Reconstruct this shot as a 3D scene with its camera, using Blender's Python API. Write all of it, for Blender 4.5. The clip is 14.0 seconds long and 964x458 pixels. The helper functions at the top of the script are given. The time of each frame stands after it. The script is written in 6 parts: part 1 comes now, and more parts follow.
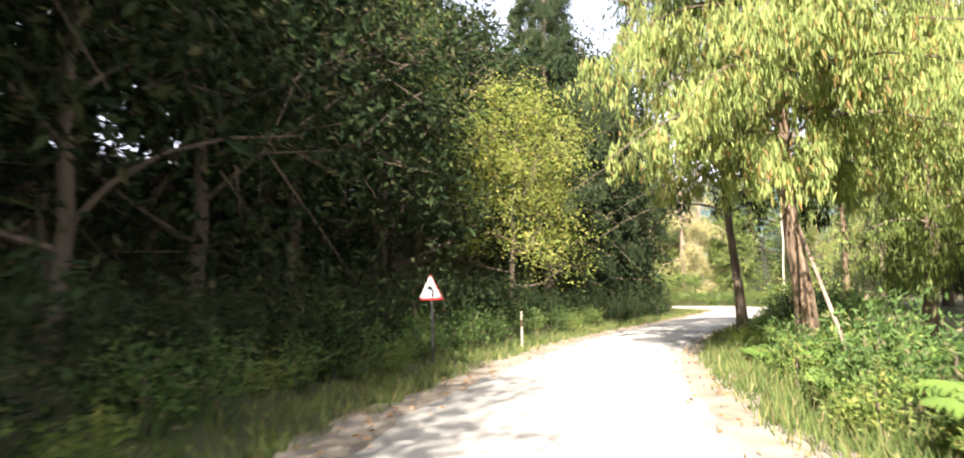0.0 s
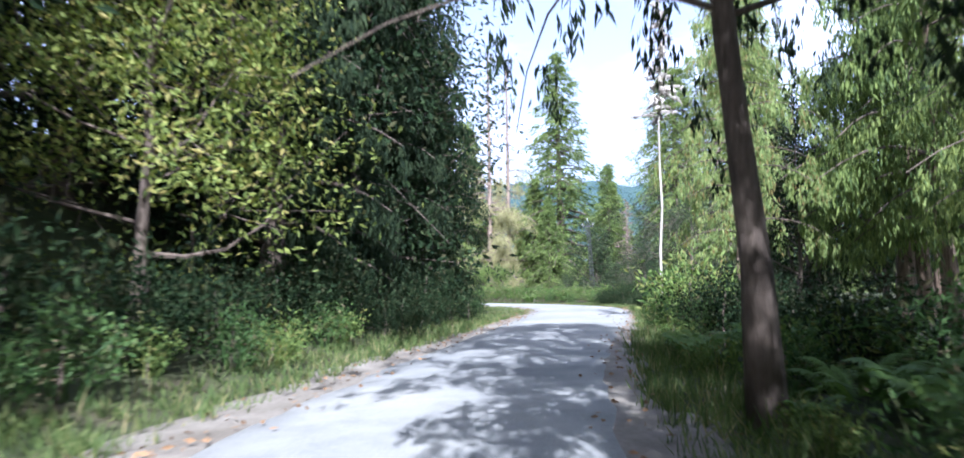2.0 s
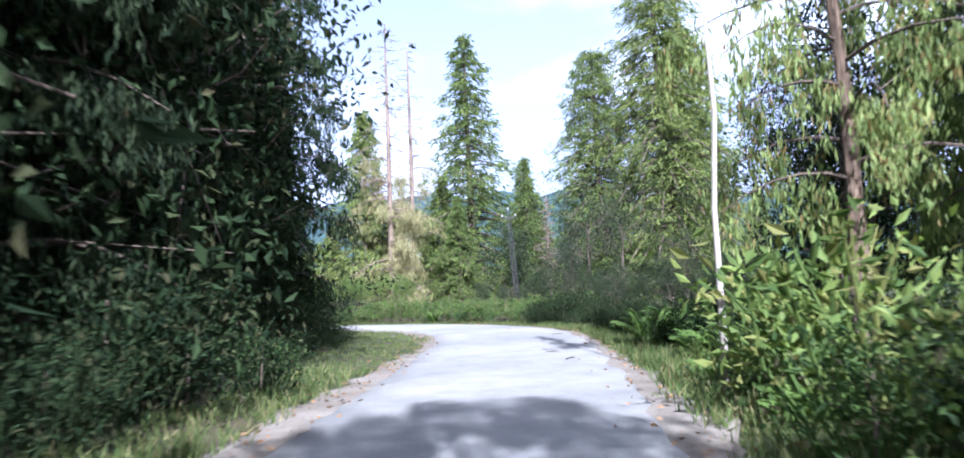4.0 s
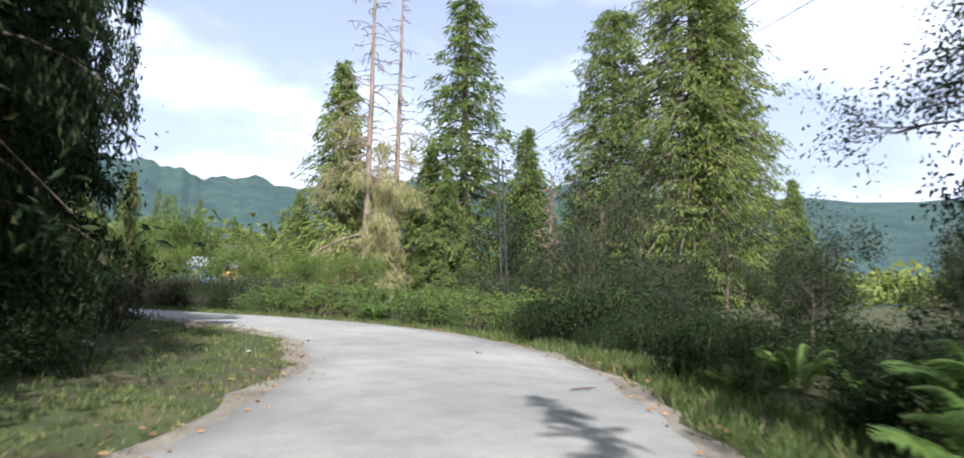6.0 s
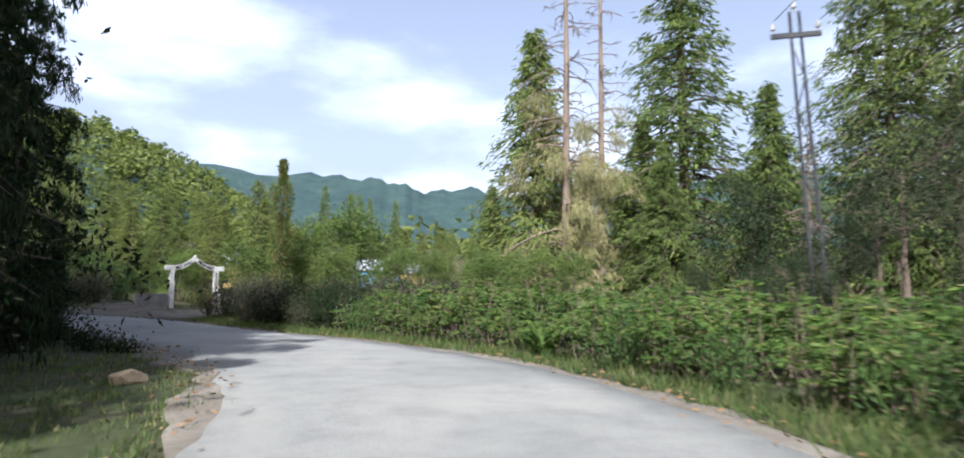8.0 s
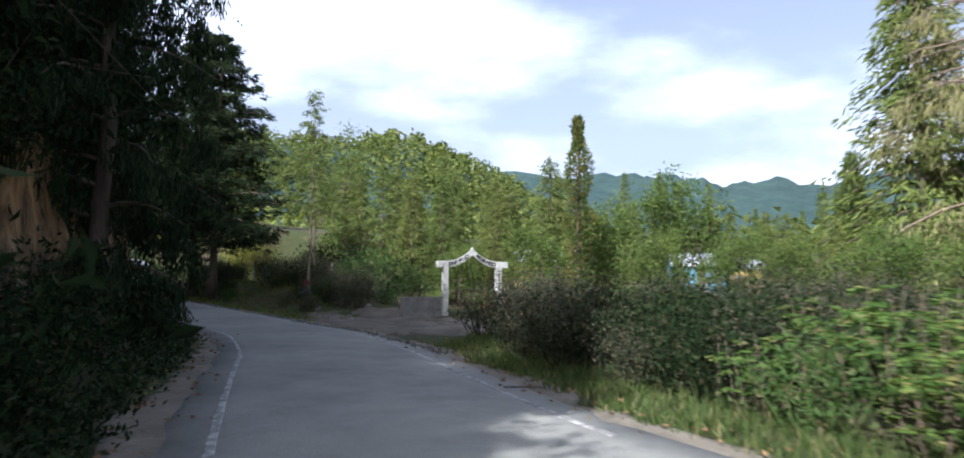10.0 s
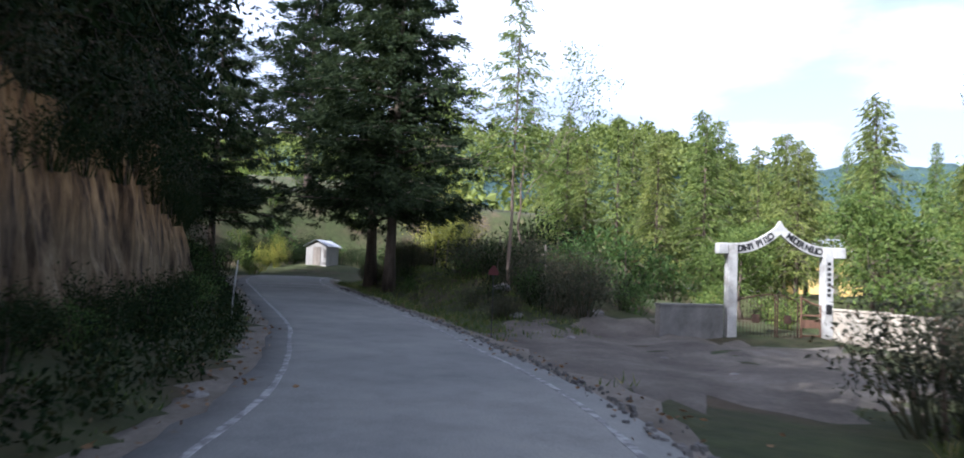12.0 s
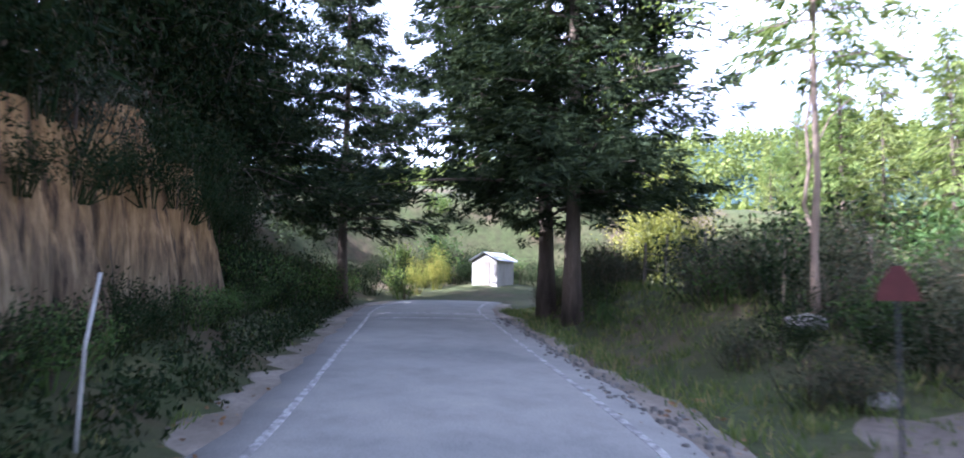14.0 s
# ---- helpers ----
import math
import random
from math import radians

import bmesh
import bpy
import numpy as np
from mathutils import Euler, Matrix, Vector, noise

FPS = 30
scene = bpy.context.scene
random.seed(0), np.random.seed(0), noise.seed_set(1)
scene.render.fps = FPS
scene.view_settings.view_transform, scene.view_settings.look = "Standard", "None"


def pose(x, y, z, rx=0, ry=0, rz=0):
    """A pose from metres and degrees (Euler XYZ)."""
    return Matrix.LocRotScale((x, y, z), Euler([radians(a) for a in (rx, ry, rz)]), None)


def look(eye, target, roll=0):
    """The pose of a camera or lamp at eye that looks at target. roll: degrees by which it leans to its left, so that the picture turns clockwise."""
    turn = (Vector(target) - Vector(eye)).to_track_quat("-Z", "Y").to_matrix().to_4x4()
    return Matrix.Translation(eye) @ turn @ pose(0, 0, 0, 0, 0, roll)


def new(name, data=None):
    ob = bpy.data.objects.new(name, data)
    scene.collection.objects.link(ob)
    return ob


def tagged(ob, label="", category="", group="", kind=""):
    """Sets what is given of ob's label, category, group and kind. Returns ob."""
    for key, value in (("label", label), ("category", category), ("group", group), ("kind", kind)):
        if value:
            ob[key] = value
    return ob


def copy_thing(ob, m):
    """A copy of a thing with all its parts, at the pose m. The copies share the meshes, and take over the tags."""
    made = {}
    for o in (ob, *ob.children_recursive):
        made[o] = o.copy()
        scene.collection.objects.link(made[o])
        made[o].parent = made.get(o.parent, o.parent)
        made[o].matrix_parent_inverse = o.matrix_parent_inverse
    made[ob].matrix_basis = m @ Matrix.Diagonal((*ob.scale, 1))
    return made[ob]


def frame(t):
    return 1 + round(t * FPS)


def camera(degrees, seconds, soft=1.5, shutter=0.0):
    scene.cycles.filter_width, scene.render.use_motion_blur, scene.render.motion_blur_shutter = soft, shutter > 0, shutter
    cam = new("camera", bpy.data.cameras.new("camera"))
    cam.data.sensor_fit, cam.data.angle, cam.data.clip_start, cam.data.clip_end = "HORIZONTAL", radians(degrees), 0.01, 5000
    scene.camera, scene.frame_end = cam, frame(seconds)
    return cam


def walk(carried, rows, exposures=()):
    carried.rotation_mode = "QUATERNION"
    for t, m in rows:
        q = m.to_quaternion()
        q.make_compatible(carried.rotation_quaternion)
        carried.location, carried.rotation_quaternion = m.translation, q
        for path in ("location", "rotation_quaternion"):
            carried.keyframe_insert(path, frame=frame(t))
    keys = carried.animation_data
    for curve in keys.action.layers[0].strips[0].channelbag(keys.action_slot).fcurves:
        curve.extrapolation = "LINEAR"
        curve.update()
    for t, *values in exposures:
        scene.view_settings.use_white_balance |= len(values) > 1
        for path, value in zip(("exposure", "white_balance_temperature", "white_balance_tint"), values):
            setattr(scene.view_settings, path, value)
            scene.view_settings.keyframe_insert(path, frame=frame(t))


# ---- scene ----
cam = camera(69.9, 14.0, 1.8, 0.3)
EXPOSURES = [(0, 2.35, 6500, 17), (0.8, 2.0, 6000, 18), (1.5, 1.7, 5400, 18), (2.0, 1.75, 4900, 19), (2.6, 1.4, 4900, 27), (3.2, 1.8, 4600, 27), (5.3, 1.2, 5600, 14), (8.7, 0.95, 5450, 14), (10.8, 1.1, 5450, 13), (12.0, 1.4, 5300, 17), (13.0, 1.75, 5150, 20), (14, 2.65, 5050, 25)]
PATH = [
    (0, (0.0, 0.0, 1.595), (0.0, 1.992, 1.792), -1.7),
    (0.5, (0.588, 4.261, 1.479), (0.765, 6.244, 1.686), -1.8),
    (1, (1.427, 8.499, 1.461), (1.731, 10.468, 1.653), -0.9),
    (1.5, (2.503, 12.723, 1.44), (2.937, 14.668, 1.633), -0.6),
    (2, (3.762, 16.671, 1.374), (4.313, 18.589, 1.544), -0.8),
    (2.5, (4.988, 20.382, 1.412), (5.641, 22.267, 1.587), 0.2),
    (3, (6.303, 23.971, 1.487), (7.043, 25.82, 1.697), -1.7),
    (3.2, (6.908, 25.363, 1.504), (7.67, 27.204, 1.713), -2.8),
    (5.3, (14.137, 39.468, 1.519), (15.004, 41.262, 1.695), -0.3),
    (5.5, (14.84, 40.788, 1.596), (15.691, 42.589, 1.777), 0.7),
    (6, (16.403, 44.163, 1.509), (17.197, 45.991, 1.677), 1.4),
    (6.5, (17.877, 47.565, 1.549), (18.582, 49.429, 1.716), 1.3),
    (7, (19.288, 50.914, 1.525), (19.856, 52.826, 1.674), 0.4),
    (7.5, (20.447, 54.325, 1.434), (20.834, 56.279, 1.614), 0.1),
    (8, (21.054, 57.856, 1.39), (21.26, 59.838, 1.562), 0.4),
    (8.5, (21.322, 61.507, 1.492), (21.306, 63.499, 1.676), 0.1),
    (8.7, (21.09, 62.94, 1.484), (20.982, 64.929, 1.662), -0.3),
    (10.8, (16.577, 75.902, 1.49), (15.665, 77.672, 1.676), 1.5),
    (11, (15.949, 77.153, 1.464), (14.965, 78.883, 1.66), 1.6),
    (11.5, (14.19, 80.132, 1.514), (13.053, 81.768, 1.692), 1.8),
    (12, (12.414, 82.577, 1.473), (11.217, 84.174, 1.608), 2.4),
    (12.5, (10.809, 84.816, 1.465), (9.529, 86.344, 1.626), 0.6),
    (13, (9.085, 86.884, 1.535), (7.689, 88.307, 1.70), 1.1),
    (13.5, (7.198, 89.059, 1.475), (5.697, 90.369, 1.641), 1.8),
    (14, (4.837, 91.111, 1.526), (3.235, 92.296, 1.699), 1.1),
]
walk(cam, [(t, look(eye, target, roll)) for t, eye, target, roll in PATH], EXPOSURES)

# ---- sky and sun ----
SUN_TO = Vector((-0.27, -0.96, 0.0)).normalized()
SUN_ELEV = radians(41.0)
sun_dir = Vector((SUN_TO.x * math.cos(SUN_ELEV), SUN_TO.y * math.cos(SUN_ELEV), math.sin(SUN_ELEV)))

world = bpy.data.worlds.new("sky")
scene.world = world
world.use_nodes = True
wn, wl = world.node_tree.nodes, world.node_tree.links
wn.clear()
w_out = wn.new("ShaderNodeOutputWorld")
w_bg = wn.new("ShaderNodeBackground")
w_sky = wn.new("ShaderNodeTexSky")
w_sky.sky_type = "NISHITA"
w_sky.sun_disc = False
w_sky.sun_elevation = SUN_ELEV
w_sky.sun_rotation = math.atan2(SUN_TO.x, SUN_TO.y)
w_sky.air_density, w_sky.dust_density = 1.0, 5.0
# cumulus over the ridges, thinning towards the zenith
w_co = wn.new("ShaderNodeTexCoord")
w_map = wn.new("ShaderNodeMapping")
w_map.inputs["Scale"].default_value = (1.0, 1.0, 2.6)
w_map.inputs["Location"].default_value = (3.3, 0.4, 0.1)
w_noise = wn.new("ShaderNodeTexNoise")
w_noise.inputs["Scale"].default_value = 2.1
w_noise.inputs["Detail"].default_value = 7.0
w_noise.inputs["Roughness"].default_value = 0.52
w_ramp = wn.new("ShaderNodeValToRGB")
w_ramp.color_ramp.interpolation = "EASE"
w_ramp.color_ramp.elements[0].position = 0.44
w_ramp.color_ramp.elements[1].position = 0.68
w_ramp.color_ramp.elements[0].color = (0.34, 0.34, 0.34, 1)
w_sep = wn.new("ShaderNodeSeparateXYZ")
w_fall = wn.new("ShaderNodeMapRange")
w_fall.inputs["From Min"].default_value, w_fall.inputs["From Max"].default_value = 0.20, 0.75
w_fall.inputs["To Min"].default_value, w_fall.inputs["To Max"].default_value = 1.0, 0.25
w_mul = wn.new("ShaderNodeMath")
w_mul.operation = "MULTIPLY"
w_mix = wn.new("ShaderNodeMixRGB")
w_mix.inputs["Color2"].default_value = (15.0, 15.3, 16.0, 1)
wl.new(w_co.outputs["Generated"], w_map.inputs["Vector"])
wl.new(w_map.outputs["Vector"], w_noise.inputs["Vector"])
wl.new(w_noise.outputs["Fac"], w_ramp.inputs["Fac"])
wl.new(w_co.outputs["Generated"], w_sep.inputs["Vector"])
wl.new(w_sep.outputs["Z"], w_fall.inputs["Value"])
wl.new(w_ramp.outputs["Color"], w_mul.inputs[0])
wl.new(w_fall.outputs["Result"], w_mul.inputs[1])
wl.new(w_mul.outputs["Value"], w_mix.inputs["Fac"])
wl.new(w_sky.outputs["Color"], w_mix.inputs["Color1"])
wl.new(w_mix.outputs["Color"], w_bg.inputs["Color"])
wl.new(w_bg.outputs["Background"], w_out.inputs["Surface"])
w_bg.inputs["Strength"].default_value = 0.062

sun = new("sun", bpy.data.lights.new("sun", "SUN"))
sun.data.energy, sun.data.angle, sun.data.color = 5.0, radians(0.6), (1.0, 0.93, 0.80)
sun.matrix_world = look(sun_dir * 200, (0, 0, 0))

# ---- materials ----
def material(name, rough=0.8, metal=0.0):
    m = bpy.data.materials.new(name)
    m.use_nodes = True
    n = m.node_tree.nodes
    b = n["Principled BSDF"]
    b.inputs["Roughness"].default_value = rough
    b.inputs["Metallic"].default_value = metal
    b.inputs["Specular IOR Level"].default_value = 0.3
    return m, n, m.node_tree.links, b


def ramp(n, stops):
    r = n.new("ShaderNodeValToRGB")
    e = r.color_ramp.elements
    while len(e) < len(stops):
        e.new(0.5)
    for el, (p, c) in zip(e, stops):
        el.position, el.color = p, (*c, 1)
    return r


def noise_tex(n, l, scale, detail=5.0, rough=0.6, stretch=None):
    co = n.new("ShaderNodeNewGeometry")
    t = n.new("ShaderNodeTexNoise")
    t.inputs["Scale"].default_value, t.inputs["Detail"].default_value, t.inputs["Roughness"].default_value = scale, detail, rough
    if stretch:
        mp = n.new("ShaderNodeMapping")
        mp.inputs["Scale"].default_value = stretch
        l.new(co.outputs["Position"], mp.inputs["Vector"])
        l.new(mp.outputs["Vector"], t.inputs["Vector"])
    else:
        l.new(co.outputs["Position"], t.inputs["Vector"])
    return t


def bump(n, l, b, tex, strength=0.3, dist=0.02):
    bp = n.new("ShaderNodeBump")
    bp.inputs["Strength"].default_value, bp.inputs["Distance"].default_value = strength, dist
    l.new(tex.outputs["Fac"], bp.inputs["Height"])
    l.new(bp.outputs["Normal"], b.inputs["Normal"])


def mixed(n, l, fac, a, c, mode="MIX"):
    mx = n.new("ShaderNodeMixRGB")
    mx.blend_type = mode
    for sock, v in (("Fac", fac), ("Color1", a), ("Color2", c)):
        if isinstance(v, (tuple, list)):
            mx.inputs[sock].default_value = (*v, 1)
        elif isinstance(v, (int, float)):
            mx.inputs[sock].default_value = v
        else:
            l.new(v, mx.inputs[sock])
    return mx.outputs["Color"]


def two_scale(name, stops, big=0.7, small=14.0, rough=0.85, bumpy=0.4, dist=0.02, share=0.5, stretch=None, metal=0.0):
    """A plain solid surface: a colour ramp over coarse noise, broken by fine noise, with relief."""
    m, n, l, b = material(name, rough, metal)
    t1, t2 = noise_tex(n, l, big, 5, 0.6, stretch), noise_tex(n, l, small, 6, 0.65, stretch)
    r1 = ramp(n, stops)
    l.new(t1.outputs["Fac"], r1.inputs["Fac"])
    r2 = ramp(n, [(0.3, (0.55, 0.55, 0.55)), (0.72, (1.25, 1.25, 1.25))])
    l.new(t2.outputs["Fac"], r2.inputs["Fac"])
    l.new(mixed(n, l, share, r1.outputs["Color"], r2.outputs["Color"], "MULTIPLY"), b.inputs["Base Color"])
    bump(n, l, b, t2, bumpy, dist)
    return m


def leafy(name, dark, light, odd=None, rough=0.6, through_light=0.35, gloss=0.15):
    """Foliage: every leaf its own tint, light passes through it."""
    m, n, l, b = material(name, rough)
    b.inputs["Specular IOR Level"].default_value = gloss
    g = n.new("ShaderNodeNewGeometry")
    ob = n.new("ShaderNodeObjectInfo")
    stops = [(0.0, dark), (0.75, light)] + ([(0.97, odd)] if odd else [])
    r = ramp(n, stops)
    l.new(g.outputs["Random Per Island"], r.inputs["Fac"])
    t = noise_tex(n, l, 0.8, 3)
    r2 = ramp(n, [(0.3, (0.65, 0.68, 0.6)), (0.7, (1.3, 1.22, 1.1))])
    l.new(t.outputs["Fac"], r2.inputs["Fac"])
    c = mixed(n, l, 0.8, r.outputs["Color"], r2.outputs["Color"], "MULTIPLY")
    r3 = ramp(n, [(0.0, (0.8, 0.85, 0.75)), (1.0, (1.15, 1.1, 1.0))])
    l.new(ob.outputs["Random"], r3.inputs["Fac"])
    c = mixed(n, l, 0.8, c, r3.outputs["Color"], "MULTIPLY")
    l.new(c, b.inputs["Base Color"])
    tr = n.new("ShaderNodeBsdfTranslucent")
    l.new(mixed(n, l, 1.0, c, (1.25, 1.3, 0.7), "MULTIPLY"), tr.inputs["Color"])
    sh = n.new("ShaderNodeMixShader")
    sh.inputs["Fac"].default_value = through_light
    l.new(b.outputs["BSDF"], sh.inputs[1])
    l.new(tr.outputs["BSDF"], sh.inputs[2])
    l.new(sh.outputs["Shader"], n["Material Output"].inputs["Surface"])
    return m


M_needle = leafy("needles", (0.048, 0.080, 0.030), (0.190, 0.240, 0.076))
# dark needle colour, lowered further to stand for shade on thicket and boughs
M_needle_dark = leafy("shade_deepened_needles", (0.013, 0.022, 0.015), (0.044, 0.062, 0.034), through_light=0.15, gloss=0.03)
# shade of the woods put into the leaf colour, far darker than foliage
M_leaf_shade = leafy("shade_dark_leaves", (0.009, 0.017, 0.010), (0.028, 0.046, 0.021), (0.05, 0.05, 0.028), through_light=0.10, gloss=0.03)
M_weep = leafy("weeping_foliage", (0.115, 0.165, 0.058), (0.310, 0.375, 0.150), (0.239, 0.160, 0.072), through_light=0.4)
M_broad = leafy("broad_leaves", (0.060, 0.105, 0.032), (0.175, 0.240, 0.070), (0.202, 0.200, 0.072))
# direct sun put into the colour: a brighter, yellower copy of broad_leaves
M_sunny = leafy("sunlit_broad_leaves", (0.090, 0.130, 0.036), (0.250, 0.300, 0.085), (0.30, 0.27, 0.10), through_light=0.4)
M_olive_leaf = leafy("olive_leaves", (0.050, 0.078, 0.026), (0.165, 0.205, 0.066), (0.24, 0.22, 0.09))
M_shrub = leafy("shrub_leaves", (0.037, 0.075, 0.026), (0.101, 0.170, 0.058), (0.156, 0.130, 0.087))
M_scrub = leafy("dry_scrub_leaves", (0.030, 0.036, 0.028), (0.078, 0.086, 0.058), (0.14, 0.10, 0.085), through_light=0.2)
M_fern = leafy("fern_fronds", (0.051, 0.100, 0.026), (0.138, 0.220, 0.058), (0.221, 0.190, 0.087))
M_hedge = leafy("hedge_sprays", (0.040, 0.085, 0.022), (0.130, 0.205, 0.055), (0.20, 0.18, 0.08), through_light=0.3)
M_grass = leafy("grass_blades", (0.050, 0.088, 0.028), (0.140, 0.185, 0.068), (0.26, 0.23, 0.13))
M_cypress = leafy("cypress_leaves", (0.045, 0.082, 0.026), (0.150, 0.205, 0.062))
M_twig_dead = leafy("dead_needles", (0.130, 0.132, 0.066), (0.330, 0.312, 0.170), through_light=0.2)
M_far = leafy("far_tree_leaves", (0.056, 0.080, 0.030), (0.190, 0.225, 0.072))
M_olive = leafy("olive_cypress_leaves", (0.060, 0.095, 0.030), (0.150, 0.190, 0.065), (0.26, 0.15, 0.07))
M_gold = leafy("golden_shrub_leaves", (0.147, 0.170, 0.029), (0.331, 0.330, 0.087))

M_bark = two_scale("bark", [(0.3, (0.055, 0.042, 0.032)), (0.7, (0.17, 0.13, 0.095))], 2.5, 22, 0.95, 1.0, 0.03, 0.7, (1, 1, 0.22))
M_bark_red = two_scale("reddish_bark", [(0.34, (0.055, 0.040, 0.028)), (0.48, (0.15, 0.105, 0.070)), (0.66, (0.25, 0.185, 0.125))], 9, 26, 0.95, 1.0, 0.05, 0.9, (1, 1, 0.10))
M_bark_pale = two_scale("pale_bark", [(0.3, (0.28, 0.25, 0.20)), (0.7, (0.55, 0.50, 0.43))], 2.0, 18, 0.9, 0.6, 0.02, 0.5, (1, 1, 0.3))
M_bark_dead = two_scale("grey_dead_wood", [(0.3, (0.13, 0.095, 0.072)), (0.7, (0.29, 0.22, 0.165))], 2.0, 18, 0.95, 0.8, 0.03, 0.6, (1, 1, 0.25))
M_conc = two_scale("whitewashed_concrete", [(0.28, (0.26, 0.245, 0.22)), (0.50, (0.44, 0.43, 0.40)), (0.7, (0.52, 0.51, 0.48))], 2.2, 26, 0.85, 0.25, 0.01, 0.45)
# paler sunlit copy of the boundary wall's cement; the shaded one follows
M_wall_sunlit = two_scale("sunlit_wall_cement", [(0.28, (0.24, 0.20, 0.15)), (0.5, (0.38, 0.33, 0.26)), (0.72, (0.46, 0.42, 0.35))], 1.8, 20, 0.9, 0.4, 0.012, 0.5)
M_wall = two_scale("shaded_wall_cement", [(0.3, (0.15, 0.14, 0.125)), (0.7, (0.29, 0.275, 0.25))], 1.6, 22, 0.9, 0.35, 0.01, 0.45)
M_black = two_scale("black_paint", [(0.3, (0.012, 0.012, 0.013)), (0.7, (0.03, 0.03, 0.03))], 3, 30, 0.5, 0.1, 0.003, 0.3)
M_iron = two_scale("rusty_gate_iron", [(0.3, (0.035, 0.022, 0.016)), (0.7, (0.10, 0.055, 0.035))], 4, 40, 0.6, 0.2, 0.004, 0.4, None, 0.3)
M_steel = two_scale("weathered_pole_steel", [(0.3, (0.03, 0.03, 0.032)), (0.7, (0.075, 0.075, 0.075))], 3, 25, 0.65, 0.2, 0.005, 0.4, None, 0.2)
M_brownwood = two_scale("brown_wicket_wood", [(0.3, (0.085, 0.045, 0.028)), (0.7, (0.19, 0.105, 0.065))], 3, 20, 0.85, 0.4, 0.006, 0.5, (1, 1, 0.3))
M_signwhite = two_scale("sign_white", [(0.25, (0.62, 0.62, 0.60)), (0.6, (0.80, 0.80, 0.78))], 3, 30, 0.45, 0.05, 0.002, 0.2)
M_red = two_scale("sign_red", [(0.3, (0.42, 0.02, 0.03)), (0.7, (0.55, 0.04, 0.04))], 4, 30, 0.45, 0.05, 0.002, 0.2)
M_rust = two_scale("rust_red_paint", [(0.3, (0.07, 0.018, 0.016)), (0.7, (0.12, 0.032, 0.028))], 4, 30, 0.7, 0.1, 0.002, 0.3)
M_paint = two_scale("worn_road_paint", [(0.42, (0.20, 0.195, 0.185)), (0.62, (0.46, 0.45, 0.43))], 7, 30, 0.8, 0.1, 0.003, 0.4)
M_rock = two_scale("ochre_rock", [(0.3, (0.26, 0.19, 0.11)), (0.7, (0.48, 0.37, 0.23))], 2.5, 14, 0.9, 0.7, 0.03, 0.5)
M_stone = two_scale("grey_stone", [(0.3, (0.15, 0.14, 0.13)), (0.7, (0.34, 0.32, 0.29))], 2.5, 14, 0.9, 0.7, 0.03, 0.5)
M_tin = two_scale("weathered_roof_sheet", [(0.3, (0.36, 0.38, 0.41)), (0.7, (0.60, 0.62, 0.66))], 1.5, 12, 0.45, 0.1, 0.004, 0.3, None, 0.4)
M_hutwall = two_scale("hut_boards", [(0.3, (0.20, 0.19, 0.17)), (0.7, (0.36, 0.34, 0.31))], 1.5, 12, 0.85, 0.3, 0.01, 0.4, (6, 6, 0.5))
M_blue = two_scale("blue_wall_paint", [(0.3, (0.10, 0.26, 0.42)), (0.7, (0.20, 0.40, 0.58))], 1.5, 12, 0.8, 0.2, 0.005, 0.3)
M_yellow = two_scale("ochre_house_paint", [(0.3, (0.50, 0.33, 0.10)), (0.7, (0.66, 0.47, 0.18))], 1.5, 12, 0.8, 0.2, 0.005, 0.3)
M_darkglass = two_scale("dark_window", [(0.3, (0.02, 0.022, 0.025)), (0.7, (0.05, 0.055, 0.06))], 1.5, 12, 0.15, 0.02, 0.002, 0.2)
M_wood = two_scale("fence_wood", [(0.3, (0.10, 0.085, 0.07)), (0.7, (0.26, 0.22, 0.18))], 2, 18, 0.9, 0.6, 0.01, 0.6, (1, 1, 0.2))
M_wire = two_scale("wire", [(0.3, (0.03, 0.03, 0.03)), (0.7, (0.08, 0.08, 0.08))], 2, 18, 0.6, 0.1, 0.001, 0.3)


def road_material():
    m, n, l, b = material("worn_road_surface", 0.9)
    t0, t1, t2 = noise_tex(n, l, 0.22, 4, 0.55), noise_tex(n, l, 1.4, 6, 0.65), noise_tex(n, l, 45, 3, 0.6)
    r0 = ramp(n, [(0.32, (0.205, 0.205, 0.190)), (0.5, (0.256, 0.253, 0.230)), (0.68, (0.306, 0.298, 0.264))])
    l.new(t0.outputs["Fac"], r0.inputs["Fac"])
    r1 = ramp(n, [(0.3, (0.72, 0.72, 0.74)), (0.55, (1.0, 1.0, 1.0)), (0.75, (1.12, 1.09, 1.03))])
    l.new(t1.outputs["Fac"], r1.inputs["Fac"])
    c = mixed(n, l, 0.75, r0.outputs["Color"], r1.outputs["Color"], "MULTIPLY")
    r2 = ramp(n, [(0.35, (0.7, 0.7, 0.7)), (0.65, (1.2, 1.2, 1.2))])
    l.new(t2.outputs["Fac"], r2.inputs["Fac"])
    c = mixed(n, l, 0.5, c, r2.outputs["Color"], "MULTIPLY")
    l.new(c, b.inputs["Base Color"])
    bump(n, l, b, t2, 0.35, 0.006)
    return m


